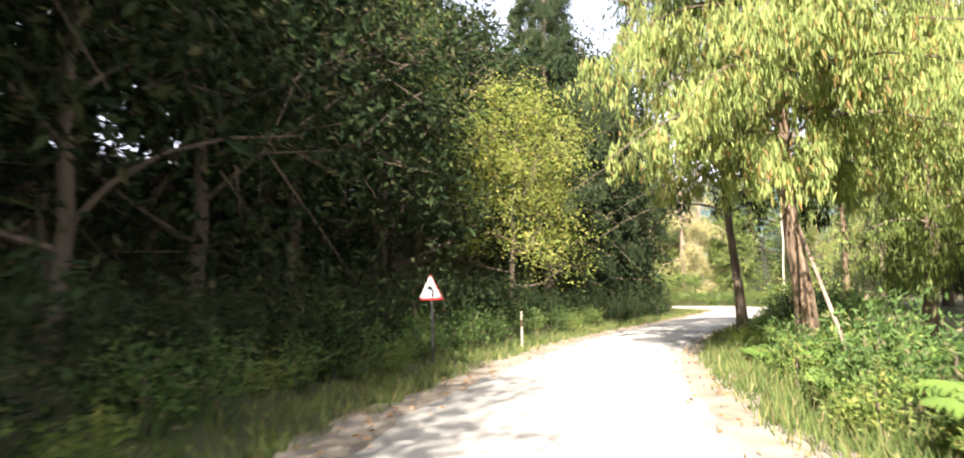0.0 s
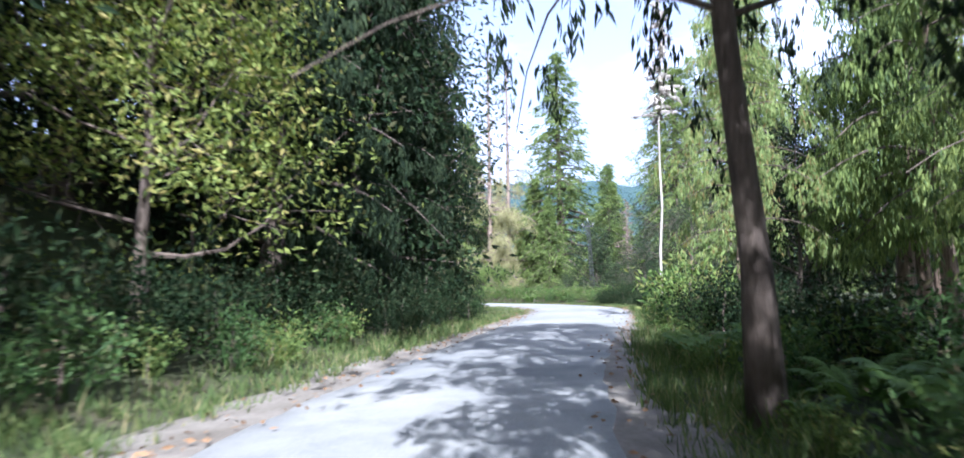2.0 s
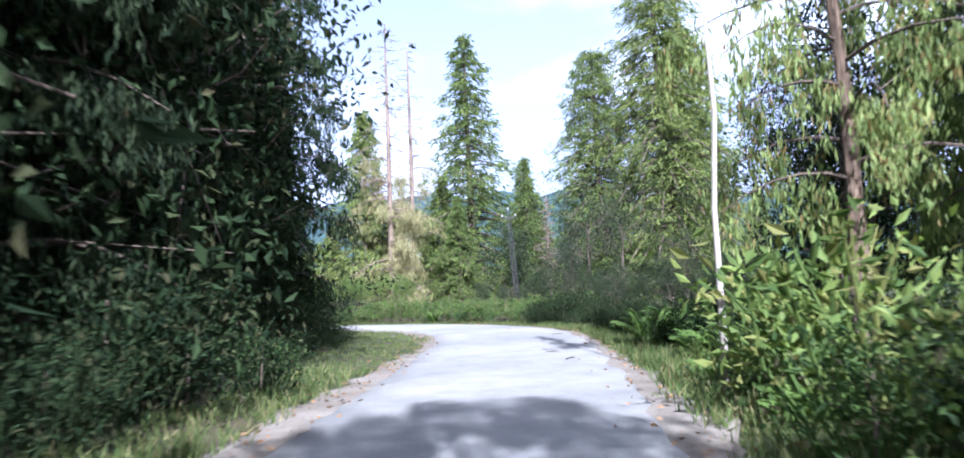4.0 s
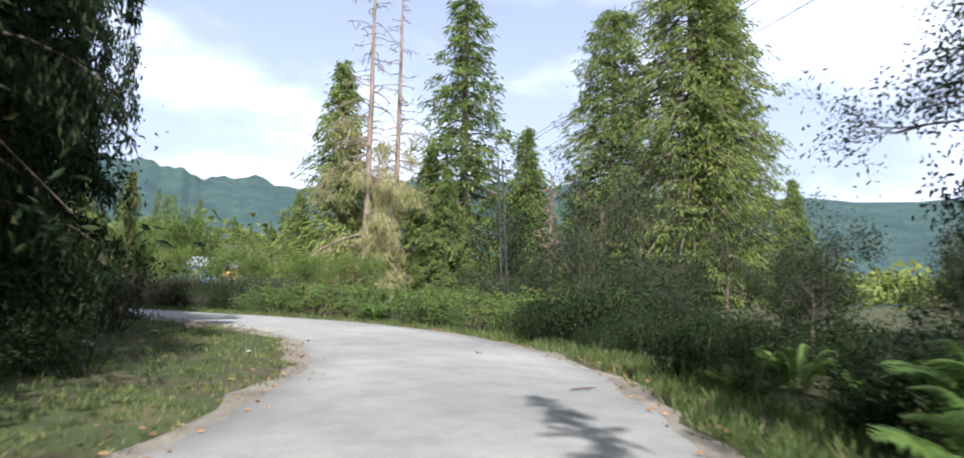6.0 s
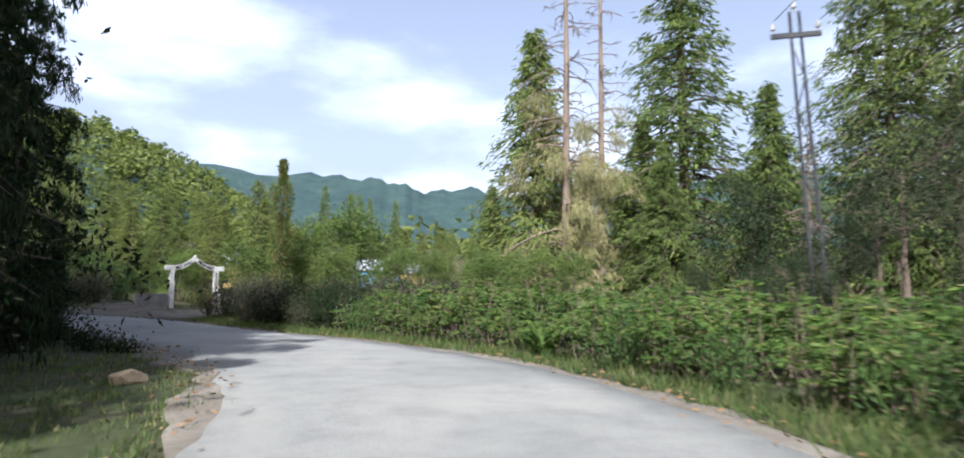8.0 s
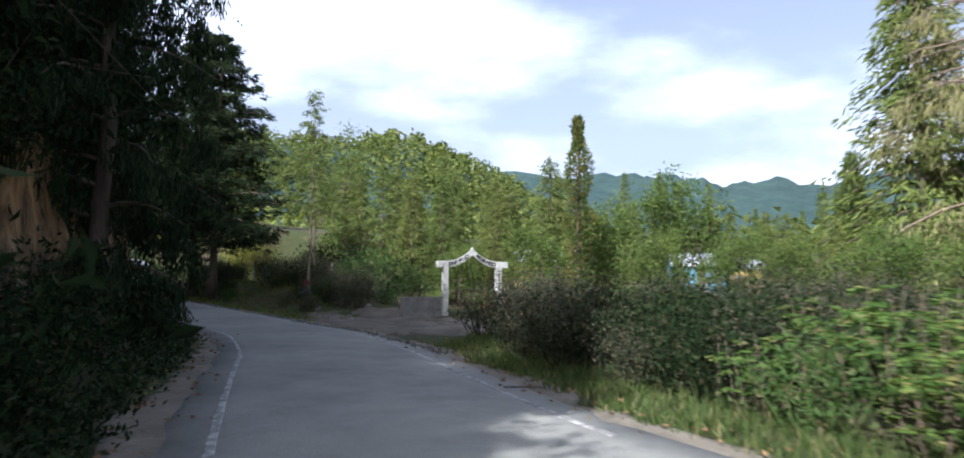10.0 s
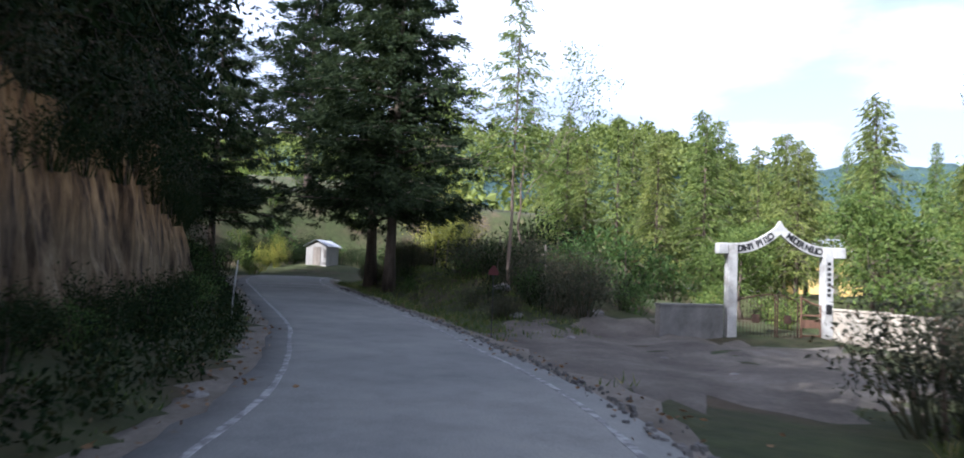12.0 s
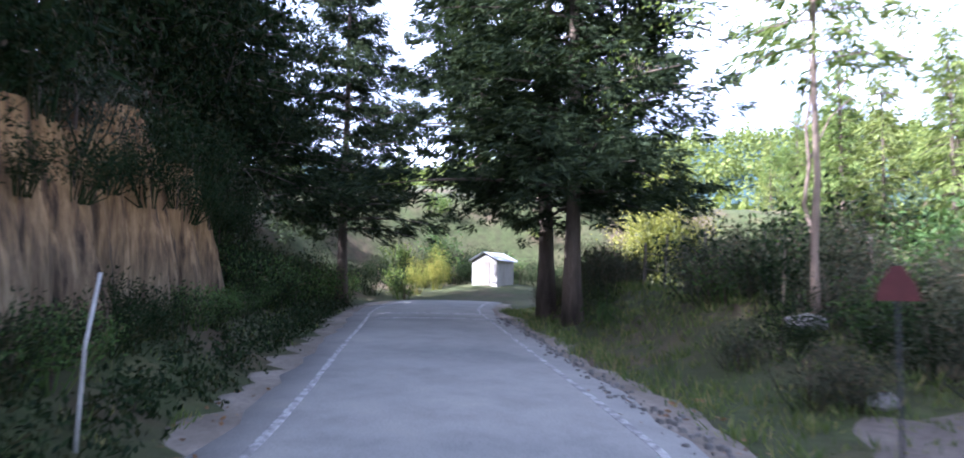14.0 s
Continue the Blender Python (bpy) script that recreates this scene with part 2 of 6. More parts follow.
def ground_material():
    m, n, l, b = material("earth_and_turf", 0.95)
    t0, t1, t2 = noise_tex(n, l, 0.35, 6, 0.62), noise_tex(n, l, 3.0, 6, 0.65), noise_tex(n, l, 0.012, 6, 0.62)
    r0 = ramp(n, [(0.36, (0.080, 0.062, 0.038)), (0.47, (0.050, 0.054, 0.022)), (0.60, (0.044, 0.058, 0.019)), (0.72, (0.100, 0.088, 0.042))])
    l.new(t0.outputs["Fac"], r0.inputs["Fac"])
    r1 = ramp(n, [(0.3, (0.6, 0.6, 0.55)), (0.7, (1.35, 1.3, 1.2))])
    l.new(t1.outputs["Fac"], r1.inputs["Fac"])
    c = mixed(n, l, 0.8, r0.outputs["Color"], r1.outputs["Color"], "MULTIPLY")
    l.new(c, b.inputs["Base Color"])
    bump(n, l, b, t1, 0.6, 0.08)
    return m


def hill_material():
    m, n, l, b = material("hazy_wooded_slope", 0.95)
    t0, t1 = noise_tex(n, l, 0.012, 7, 0.65), noise_tex(n, l, 0.11, 6, 0.7)
    # blue in this ramp paints distance haze over dark green woods
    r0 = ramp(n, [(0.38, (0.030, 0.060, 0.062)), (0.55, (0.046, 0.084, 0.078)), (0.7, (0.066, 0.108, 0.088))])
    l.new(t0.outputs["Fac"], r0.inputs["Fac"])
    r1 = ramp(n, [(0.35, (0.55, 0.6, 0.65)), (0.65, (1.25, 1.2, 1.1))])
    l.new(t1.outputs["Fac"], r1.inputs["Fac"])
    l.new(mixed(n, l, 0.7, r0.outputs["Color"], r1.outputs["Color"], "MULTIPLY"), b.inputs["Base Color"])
    bump(n, l, b, t1, 1.0, 6.0)
    return m


def bank_material():
    m, n, l, b = material("fluted_earth_bank", 0.95)
    t0, t1 = noise_tex(n, l, 5.5, 6, 0.66, (1, 1, 0.09)), noise_tex(n, l, 9, 6, 0.65, (1, 1, 0.25))
    r0 = ramp(n, [(0.36, (0.10, 0.068, 0.045)), (0.45, (0.27, 0.185, 0.115)), (0.55, (0.40, 0.29, 0.18)), (0.68, (0.52, 0.41, 0.28))])
    l.new(t0.outputs["Fac"], r0.inputs["Fac"])
    r1 = ramp(n, [(0.3, (0.6, 0.58, 0.55)), (0.7, (1.25, 1.22, 1.18))])
    l.new(t1.outputs["Fac"], r1.inputs["Fac"])
    # ochre topsoil over pale weathered subsoil, with a ragged boundary
    co = n.new("ShaderNodeNewGeometry")
    sp = n.new("ShaderNodeSeparateXYZ")
    l.new(co.outputs["Position"], sp.inputs["Vector"])
    ad = n.new("ShaderNodeMath")
    ad.operation = "MULTIPLY_ADD"
    l.new(t0.outputs["Fac"], ad.inputs[0])
    ad.inputs[1].default_value = 2.6
    l.new(sp.outputs["Z"], ad.inputs[2])
    mr = n.new("ShaderNodeMapRange")
    mr.inputs["From Min"].default_value, mr.inputs["From Max"].default_value = 3.0, 4.2
    l.new(ad.outputs["Value"], mr.inputs["Value"])
    strata = mixed(n, l, mr.outputs["Result"], (0.40, 0.42, 0.40), (0.80, 0.66, 0.46))
    c = mixed(n, l, 0.7, r0.outputs["Color"], r1.outputs["Color"], "MULTIPLY")
    l.new(mixed(n, l, 1.0, c, strata, "MULTIPLY"), b.inputs["Base Color"])
    bump(n, l, b, t1, 0.8, 0.06)
    return m


M_road, M_ground, M_hill, M_bank = road_material(), ground_material(), hill_material(), bank_material()
M_dirt = two_scale("dirt_shoulder", [(0.3, (0.14, 0.118, 0.088)), (0.55, (0.215, 0.188, 0.148)), (0.75, (0.30, 0.27, 0.22))], 0.9, 12, 0.95, 0.6, 0.03, 0.6)
M_track = two_scale("worn_track_earth", [(0.3, (0.095, 0.08, 0.062)), (0.5, (0.145, 0.125, 0.10)), (0.72, (0.215, 0.19, 0.155))], 0.8, 11, 0.95, 0.7, 0.03, 0.6)
M_tar = two_scale("broken_tar", [(0.3, (0.09, 0.086, 0.08)), (0.7, (0.22, 0.21, 0.19))], 2, 16, 0.9, 0.6, 0.02, 0.5)
M_redearth = two_scale("red_earth", [(0.3, (0.045, 0.030, 0.022)), (0.7, (0.13, 0.078, 0.052))], 0.9, 9, 0.95, 0.8, 0.05, 0.6)
M_litter = two_scale("fallen_leaves", [(0.3, (0.14, 0.08, 0.04)), (0.7, (0.32, 0.20, 0.10))], 3, 20, 0.95, 0.5, 0.02, 0.5)

# ---- mesh helpers ----
class Geo:
    """Gathers vertices and faces of one mesh."""

    def __init__(self):
        self.v, self.f, self.n = [], [], 0

    def add(self, verts, faces):
        verts = np.asarray(verts, float).reshape(-1, 3)
        self.f.extend([[i + self.n for i in f] for f in faces])
        self.v.append(verts)
        self.n += len(verts)

    def quads(self, verts):
        """verts: N x 4 x 3"""
        k = len(verts)
        if k:
            idx = (np.arange(4 * k).reshape(-1, 4) + self.n).tolist()
            self.f.extend(idx)
            self.v.append(verts.reshape(-1, 3))
            self.n += 4 * k

    def mesh(self, name, mat, smooth=False):
        me = bpy.data.meshes.new(name)
        v = np.concatenate(self.v) if self.v else np.zeros((0, 3))
        me.from_pydata(v.tolist(), [], self.f)
        me.materials.append(mat)
        if smooth:
            me.polygons.foreach_set("use_smooth", [True] * len(me.polygons))
        me.update()
        return me


def obj(name, geo, mat, parent=None, label="", smooth=False, **tags):
    ob = new(name, geo.mesh(name, mat, smooth) if isinstance(geo, Geo) else geo)
    if parent is not None:
        ob.parent = parent
    return tagged(ob, label, **tags)


def thing(name, m, label, category, group="", kind=""):
    e = new(name)
    e.empty_display_size = 0.2
    e.matrix_world = m
    return tagged(e, label, category, group, kind)


def tube(geo, pts, radii, n=7):
    """A tapered limb along pts."""
    pts = [Vector(p) for p in pts]
    rings = []
    up = Vector((0.3, 0.2, 1)).normalized()
    for i, p in enumerate(pts):
        d = (pts[min(i + 1, len(pts) - 1)] - pts[max(i - 1, 0)]).normalized()
        a = d.orthogonal().normalized() if abs(d.dot(up)) > 0.98 else d.cross(up).normalized()
        b = d.cross(a).normalized()
        rings.append([p + (a * math.cos(2 * math.pi * k / n) + b * math.sin(2 * math.pi * k / n)) * radii[i] for k in range(n)])
    faces = [[i * n + k, i * n + (k + 1) % n, (i + 1) * n + (k + 1) % n, (i + 1) * n + k] for i in range(len(pts) - 1) for k in range(n)]
    faces.append(list(range(n))[::-1])
    faces.append([(len(pts) - 1) * n + k for k in range(n)])
    geo.add([tuple(v) for r in rings for v in r], faces)


def box(geo, x0, y0, z0, x1, y1, z1, bev=0.0):
    """A block with chamfered upright edges."""
    b = min(bev, abs(x1 - x0) / 3, abs(y1 - y0) / 3)
    if b <= 0:
        base = [(x0, y0), (x1, y0), (x1, y1), (x0, y1)]
    else:
        base = [(x0 + b, y0), (x1 - b, y0), (x1, y0 + b), (x1, y1 - b), (x1 - b, y1), (x0 + b, y1), (x0, y1 - b), (x0, y0 + b)]
    k = len(base)
    zb = min(b, abs(z1 - z0) / 4)
    cx, cy = (x0 + x1) / 2, (y0 + y1) / 2
    sx = 1 - 2 * zb / max(abs(x1 - x0), 1e-6)
    sy = 1 - 2 * zb / max(abs(y1 - y0), 1e-6)
    rows = [[(x, y, z0) for x, y in base], [(x, y, z1 - zb) for x, y in base]]
    if zb > 0:
        rows.append([(cx + (x - cx) * sx, cy + (y - cy) * sy, z1) for x, y in base])
    faces = [[i * k + j, i * k + (j + 1) % k, (i + 1) * k + (j + 1) % k, (i + 1) * k + j] for i in range(len(rows) - 1) for j in range(k)]
    faces += [list(range(k))[::-1], [(len(rows) - 1) * k + j for j in range(k)]]
    geo.add([v for r in rows for v in r], faces)


def unit(a):
    return a / np.maximum(np.linalg.norm(a, axis=-1, keepdims=True), 1e-9)


def leaves(geo, rng, at_points, dirs, length, width, fold=0.25):
    """Pointed leaf blades: one four-sided blade a point, along dirs."""
    at_points, dirs = np.asarray(at_points, float), unit(np.asarray(dirs, float))
    k = len(at_points)
    if not k:
        return
    L = np.broadcast_to(length, (k,))[:, None] * rng.uniform(0.7, 1.25, (k, 1))
    W = np.broadcast_to(width, (k,))[:, None] * rng.uniform(0.7, 1.25, (k, 1))
    side = unit(np.cross(dirs, rng.normal(size=(k, 3))))
    bend = np.cross(dirs, side) * fold * W
    tip = at_points + dirs * L
    mid = at_points + dirs * L * 0.45
    geo.quads(np.stack([at_points, mid + side * W * 0.5 + bend, tip, mid - side * W * 0.5 + bend], 1))


def rngs(seed):
    return np.random.default_rng(seed)

# ---- the road's line ----
CENTRE = [(-0.9, -60), (-0.5, -30), (-0.1, -12), (0.2, 0), (0.5, 6.8), (1.4, 11.6), (3.1, 18.0), (5.2, 23.6), (7.7, 29.0), (10.4, 34.2), (14.0, 41.0), (17.2, 47.3),
          (19.0, 51.0), (21.0, 56.0), (21.8, 61.0), (21.6, 66.0), (20.3, 70.6), (17.9, 74.9), (15.8, 77.5), (13.96, 79.97), (12.19, 82.41), (10.59, 84.64), (8.87, 86.7), (7.0, 88.8), (4.66, 90.9), (2.1, 92.9),
          (-0.6, 94.9), (-9.6, 100.3), (-16.4, 104.6), (-19.9, 109.0), (-18.6, 115.0), (-14.5, 120.0), (-8.0, 127.0), (6.0, 146.0)]


def smooth_line(pts, step=0.8):
    p = np.array(pts, float)
    out = []
    for i in range(len(p) - 1):
        a, b, c, d = p[max(i - 1, 0)], p[i], p[i + 1], p[min(i + 2, len(p) - 1)]
        k = max(2, int(np.linalg.norm(c - b) / step))
        for t in np.arange(k) / k:
            out.append(0.5 * (2 * b + (c - a) * t + (2 * a - 5 * b + 4 * c - d) * t * t + (3 * b - a - 3 * c + d) * t**3))
    return np.array(out + [p[-1]])


LINE = smooth_line(CENTRE)
TAN = unit(np.gradient(LINE, axis=0))
RIGHT = np.stack([TAN[:, 1], -TAN[:, 0]], 1)
ARC = np.r_[0, np.cumsum(np.linalg.norm(np.diff(LINE, axis=0), axis=1))]
ARC -= np.interp(0.0, LINE[:40, 1], ARC[:40]) if LINE[39, 1] > 0 else ARC[np.argmin(np.abs(LINE[:, 1]) + np.abs(LINE[:, 0]))]


def s_of(x, y):
    """The road length at which a place lies."""
    return float(ARC[np.argmin((LINE[:, 0] - x) ** 2 + (LINE[:, 1] - y) ** 2)])


def beside(s, off):
    """The place at road length s, off metres to the right of the centre."""
    x, y = np.interp(s, ARC, LINE[:, 0]), np.interp(s, ARC, LINE[:, 1])
    rx, ry = np.interp(s, ARC, RIGHT[:, 0]), np.interp(s, ARC, RIGHT[:, 1])
    return float(x + off * rx), float(y + off * ry)


def half_width(s):
    return np.interp(s, [-70, 4, 12, 20, 34, 48, 62, 74, 84, 106, 130, 200], [2.1, 2.1, 1.95, 1.8, 1.85, 2.35, 2.6, 2.6, 2.3, 2.25, 2.2, 2.1])


S_BEND0, S_BANK0, S_BANK1 = s_of(14, 41), s_of(14.5, 80), s_of(-8.5, 100)
S_RISE = s_of(3.6, 91.4)


def smoothstep(a, b, x):
    t = np.clip((x - a) / (b - a), 0, 1)
    return t * t * (3 - 2 * t)


def rise(s):
    """The road climbs gently past the cut bank."""
    t = np.clip(np.asarray(s, float) - S_RISE, 0, 34)
    return 0.038 * np.where(t < 6, t * t / 12, t - 3)


def road_coords(x, y):
    """Road length and offset (right positive) for arrays of places."""
    x, y = np.asarray(x, float), np.asarray(y, float)
    s, d = np.zeros(x.shape), np.zeros(x.shape)
    for i in range(0, x.size, 4000):
        sl = slice(i, i + 4000)
        dx, dy = x.flat[sl][:, None] - LINE[:, 0], y.flat[sl][:, None] - LINE[:, 1]
        k = np.argmin(dx * dx + dy * dy, 1)
        r = np.arange(len(k))
        s.flat[sl] = ARC[k]
        side = np.where(dx[r, k] * RIGHT[k, 0] + dy[r, k] * RIGHT[k, 1] >= 0, 1.0, -1.0)
        d.flat[sl] = side * np.sqrt(dx[r, k] ** 2 + dy[r, k] ** 2)
    return s, d


def wavy(x, y, f):
    return np.sin(x * f + 1.3) * np.cos(y * f * 1.13 + 0.4) + 0.5 * np.sin(x * f * 2.3 + y * f * 1.7)


def height(x, y):
    """The ground's height."""
    x, y = np.asarray(x, float), np.asarray(y, float)
    s, d = road_coords(x, y)
    h = -0.05 + rise(s) * smoothstep(45, 15, np.abs(d))
    off = np.abs(d) - half_width(s)
    left, right = d < 0, d > 0
    # rough turf away from the road
    h += smoothstep(0.6, 5, off) * 0.10 * wavy(x, y, 0.9)
    # wooded side of the first stretch and the hillside inside the bend
    h += np.where(left, (smoothstep(1.0, 4, off) * 0.5 + smoothstep(3.5, 16, off) * 6.5) * smoothstep(50, 42, s), 0)
    hill = smoothstep(44, 52, s) * np.where(left, smoothstep(3.8, 10, off), 0)
    hill *= 1 - 0.55 * smoothstep(56, 62, s) * smoothstep(86, 78, s)
    h += hill * 3.6
    # toe and cut bank of the last stretch
    cut = smoothstep(S_BANK0 - 3, S_BANK0 + 4, s) * smoothstep(S_BANK1 + 8, S_BANK1 - 2, s)
    h += np.where(left, cut * (0.65 * smoothstep(0.5, 2.0, off) + 2.6 * smoothstep(2.9, 3.7, off) * 0.4 + 3.5 * smoothstep(3.6, 16, off)), 0)
    far_left = smoothstep(S_BANK1 - 2, S_BANK1 + 8, s) * np.where(left, smoothstep(1.2, 8, off) * 2.3 + smoothstep(8, 30, off) * 2.5, 0)
    h += far_left
    # low mound on the outer side past the gate
    h += np.where(right, smoothstep(S_BANK1 - 12, S_BANK1 - 4, s) * smoothstep(S_BANK1 + 16, S_BANK1 + 5, s) * smoothstep(1.2, 3.4, off) * smoothstep(14, 7, off) * 1.1, 0)
    # outer side of the first stretch falls away
    h -= np.where(right, smoothstep(4, 16, off) * 0.9 * smoothstep(60, 40, s), 0)
    # valley floor and the ranges round it
    dx, dy = x - 15, y - 60
    r, b = np.hypot(dx, dy), np.degrees(np.arctan2(-dx, dy))
    h -= smoothstep(60, 160, r) * 1.5
    elev = np.interp(b, [-180, -120, -75, -52, -40, -30, -18, -10, -7, -2, 5, 10, 16, 30, 60, 120, 180],
                     [6, 6, 6.3, 6.7, 7.4, 8.1, 8.2, 7.5, 7.3, 8.1, 8.7, 8.2, 8.9, 9.4, 9, 7, 6])
    elev += 0.25 * np.sin(b * 0.9) + 0.16 * np.sin(b * 2.3 + 1) + 0.07 * np.sin(b * 6.1)
    h += np.tan(np.radians(elev)) * 2500 * smoothstep(900, 2500, r) * (1 + 0.10 * wavy(x, y, 0.006) * smoothstep(900, 1500, r) * smoothstep(2500, 1900, r))
    near = np.interp(b, [5, 9, 13, 17, 20, 23, 26, 28.5, 32, 37, 45, 60, 80, 95], [0, 22, 52, 80, 98, 105, 100, 94, 100, 96, 88, 70, 45, 0])
    near = near * (1 + 0.02 * np.sin(b * 3.1)) * smoothstep(230, 560, r) * smoothstep(1100, 640, r)
    h += near * (1 + 0.06 * wavy(x, y, 0.02))
    mid = np.exp(-(((b - 3) / 11) ** 2)) * 40 + np.exp(-(((b + 22) / 14) ** 2)) * 30
    h += mid * smoothstep(420, 900, r) * smoothstep(1700, 1150, r)
    # meadow that climbs behind the hut
    h += smoothstep(62, 135, r) * 6.5 * smoothstep(28, 35, b) * smoothstep(80, 60, b) * smoothstep(300, 200, r)
    h += 0.75 * np.exp(-((x + 22.6) ** 2 + (y - 112.0) ** 2) / 14)
    return h


def ground_z(x, y):
    return float(height(np.array([x]), np.array([y]))[0])


def graded(lo, hi, step, far, grow):
    core = list(np.arange(lo, hi + 1e-6, step))
    a, b, d = [], [], step
    p, q = lo, hi
    while q < far or p > -far:
        d *= grow
        p, q = p - d, q + d
        a.append(p)
        b.append(q)
    return np.array(a[::-1] + core + b)


GX, GY = graded(-34, 46, 0.8, 4300, 1.16), graded(-24, 126, 0.8, 4300, 1.16)
gx, gy = np.meshgrid(GX, GY)
gz = height(gx, gy)
g = Geo()
nx, ny = len(GX), len(GY)
idx = np.arange(nx * ny).reshape(ny, nx)
cells = np.stack([idx[:-1, :-1], idx[:-1, 1:], idx[1:, 1:], idx[1:, :-1]], -1).reshape(-1, 4)
g.add(np.stack([gx, gy, gz], -1).reshape(-1, 3), cells.tolist())
ground_me = g.mesh("ground", M_ground, True)
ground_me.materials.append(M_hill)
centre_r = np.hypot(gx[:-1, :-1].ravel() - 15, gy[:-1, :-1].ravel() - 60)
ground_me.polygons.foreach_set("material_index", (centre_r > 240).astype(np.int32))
ground = tagged(new("ground", ground_me), "rough turf and earth running out to wooded ranges", "ground", kind="structure")


def ribbon(name, s0, s1, left, right, top, thick, mat, label, category, jag=0.0, seed=1, step=0.6, kind="structure"):
    """A slab along the road between two offsets, with worn edges."""
    rng = rngs(seed)
    ss = np.arange(s0, s1, step)
    geo, rows = Geo(), []
    lo = left(ss) if callable(left) else np.full(len(ss), left)
    hi = right(ss) if callable(right) else np.full(len(ss), right)
    lo, hi = lo + rng.normal(size=len(ss)) * jag, hi + rng.normal(size=len(ss)) * jag
    for s, a, b in zip(ss, lo, hi):
        prof = [(a - thick * 0.3, -thick)] + [(a + (b - a) * t, 0.035 * (1 - (2 * t - 1) ** 2) * min(1, (b - a) / 4)) for t in (0, 0.15, 0.35, 0.5, 0.65, 0.85, 1)] + [(b + thick * 0.3, -thick)]
        rows.append([(*beside(s, o), top + z + float(rise(s))) for o, z in prof])
    k = len(rows[0])
    faces = [[i * k + j, i * k + j + 1, (i + 1) * k + j + 1, (i + 1) * k + j] for i in range(len(rows) - 1) for j in range(k - 1)]
    geo.add([v for r in rows for v in r], [f[::-1] for f in faces])
    me = geo.mesh(name, mat, True)
    me.flip_normals() if me.polygons[len(me.polygons) // 2].normal.z < 0 else None
    return tagged(new(name, me), label, category, kind=kind)


road = ribbon("road", -58, ARC[-1] - 4, lambda s: -half_width(s), lambda s: half_width(s), 0.01, 0.09, M_road, "narrow worn pale grey tarred road", "road", 0.05, 3)
ribbon("shoulder_left", -58, ARC[-1] - 4, lambda s: -half_width(s) - np.interp(s, [0, 14, 26, 44, 56, 90], [0.8, 0.9, 1.15, 0.7, 0.35, 0.6]) - 0.15 * np.sin(s * 0.9), lambda s: -half_width(s) + 0.3, -0.012, 0.08,
       M_dirt, "bare earth shoulder with fallen leaves beside the road", "shoulder", 0.10, 5)
ribbon("shoulder_right", -58, ARC[-1] - 4, lambda s: half_width(s) - 0.3, lambda s: half_width(s) + np.interp(s, [0, 14, 26, 44, 56, 90], [0.8, 0.9, 0.75, 0.6, 0.4, 0.5]) + 0.15 * np.sin(s * 1.1), -0.012, 0.08,
       M_dirt, "bare earth shoulder with fallen leaves beside the road", "shoulder", 0.10, 6)
s_line0 = s_of(16.6, 77.6)
ribbon("edge_line_left", s_line0, S_BANK1 + 20, lambda s: -half_width(s) + 0.42, lambda s: -half_width(s) + 0.51, 0.027, 0.006, M_paint, "worn white painted edge line", "road marking", 0.008, 8)
ribbon("edge_line_right", s_line0, S_BANK1 + 20, lambda s: half_width(s) - 0.51, lambda s: half_width(s) - 0.42, 0.027, 0.006, M_paint, "worn white painted edge line", "road marking", 0.008, 9)

for k_, (s_bar, w_bar) in enumerate(((S_BANK1 + 3.4, 0.22), (S_BANK1 + 5.2, 0.26))):
    ribbon("cross_line", s_bar, s_bar + w_bar + 0.3, lambda s: -half_width(s) + 0.6, lambda s: half_width(s) - 0.3, 0.026, 0.006, M_paint, "worn white bar painted across the road", "road marking", 0.01, 14 + k_, 0.13)

# ---- kinds of plants ----
def trunk_geo(geo, rng, h, r, lean=(0, 0), wob=0.12, n=9, flare=1.5, top=0.08):
    k = 9
    zs = np.linspace(0, 1, k) ** 1.1
    px = np.cumsum(rng.normal(size=k)) * wob * 0.35
    py = np.cumsum(rng.normal(size=k)) * wob * 0.35
    px, py = px - px[0] + lean[0] * zs * h, py - py[0] + lean[1] * zs * h
    pts = [(px[i], py[i], zs[i] * h - (0.35 if i == 0 else 0)) for i in range(k)]
    rad = [r * ((1 - z) ** 0.8 * (1 - top) + top) * (flare if i == 0 else (1 + (flare - 1) * 0.25 if i == 1 else 1)) for i, z in enumerate(zs)]
    tube(geo, pts, rad, n)
    return lambda z: (float(np.interp(z, zs * h, px)), float(np.interp(z, zs * h, py)), z), lambda z: float(np.interp(z, zs * h, rad))


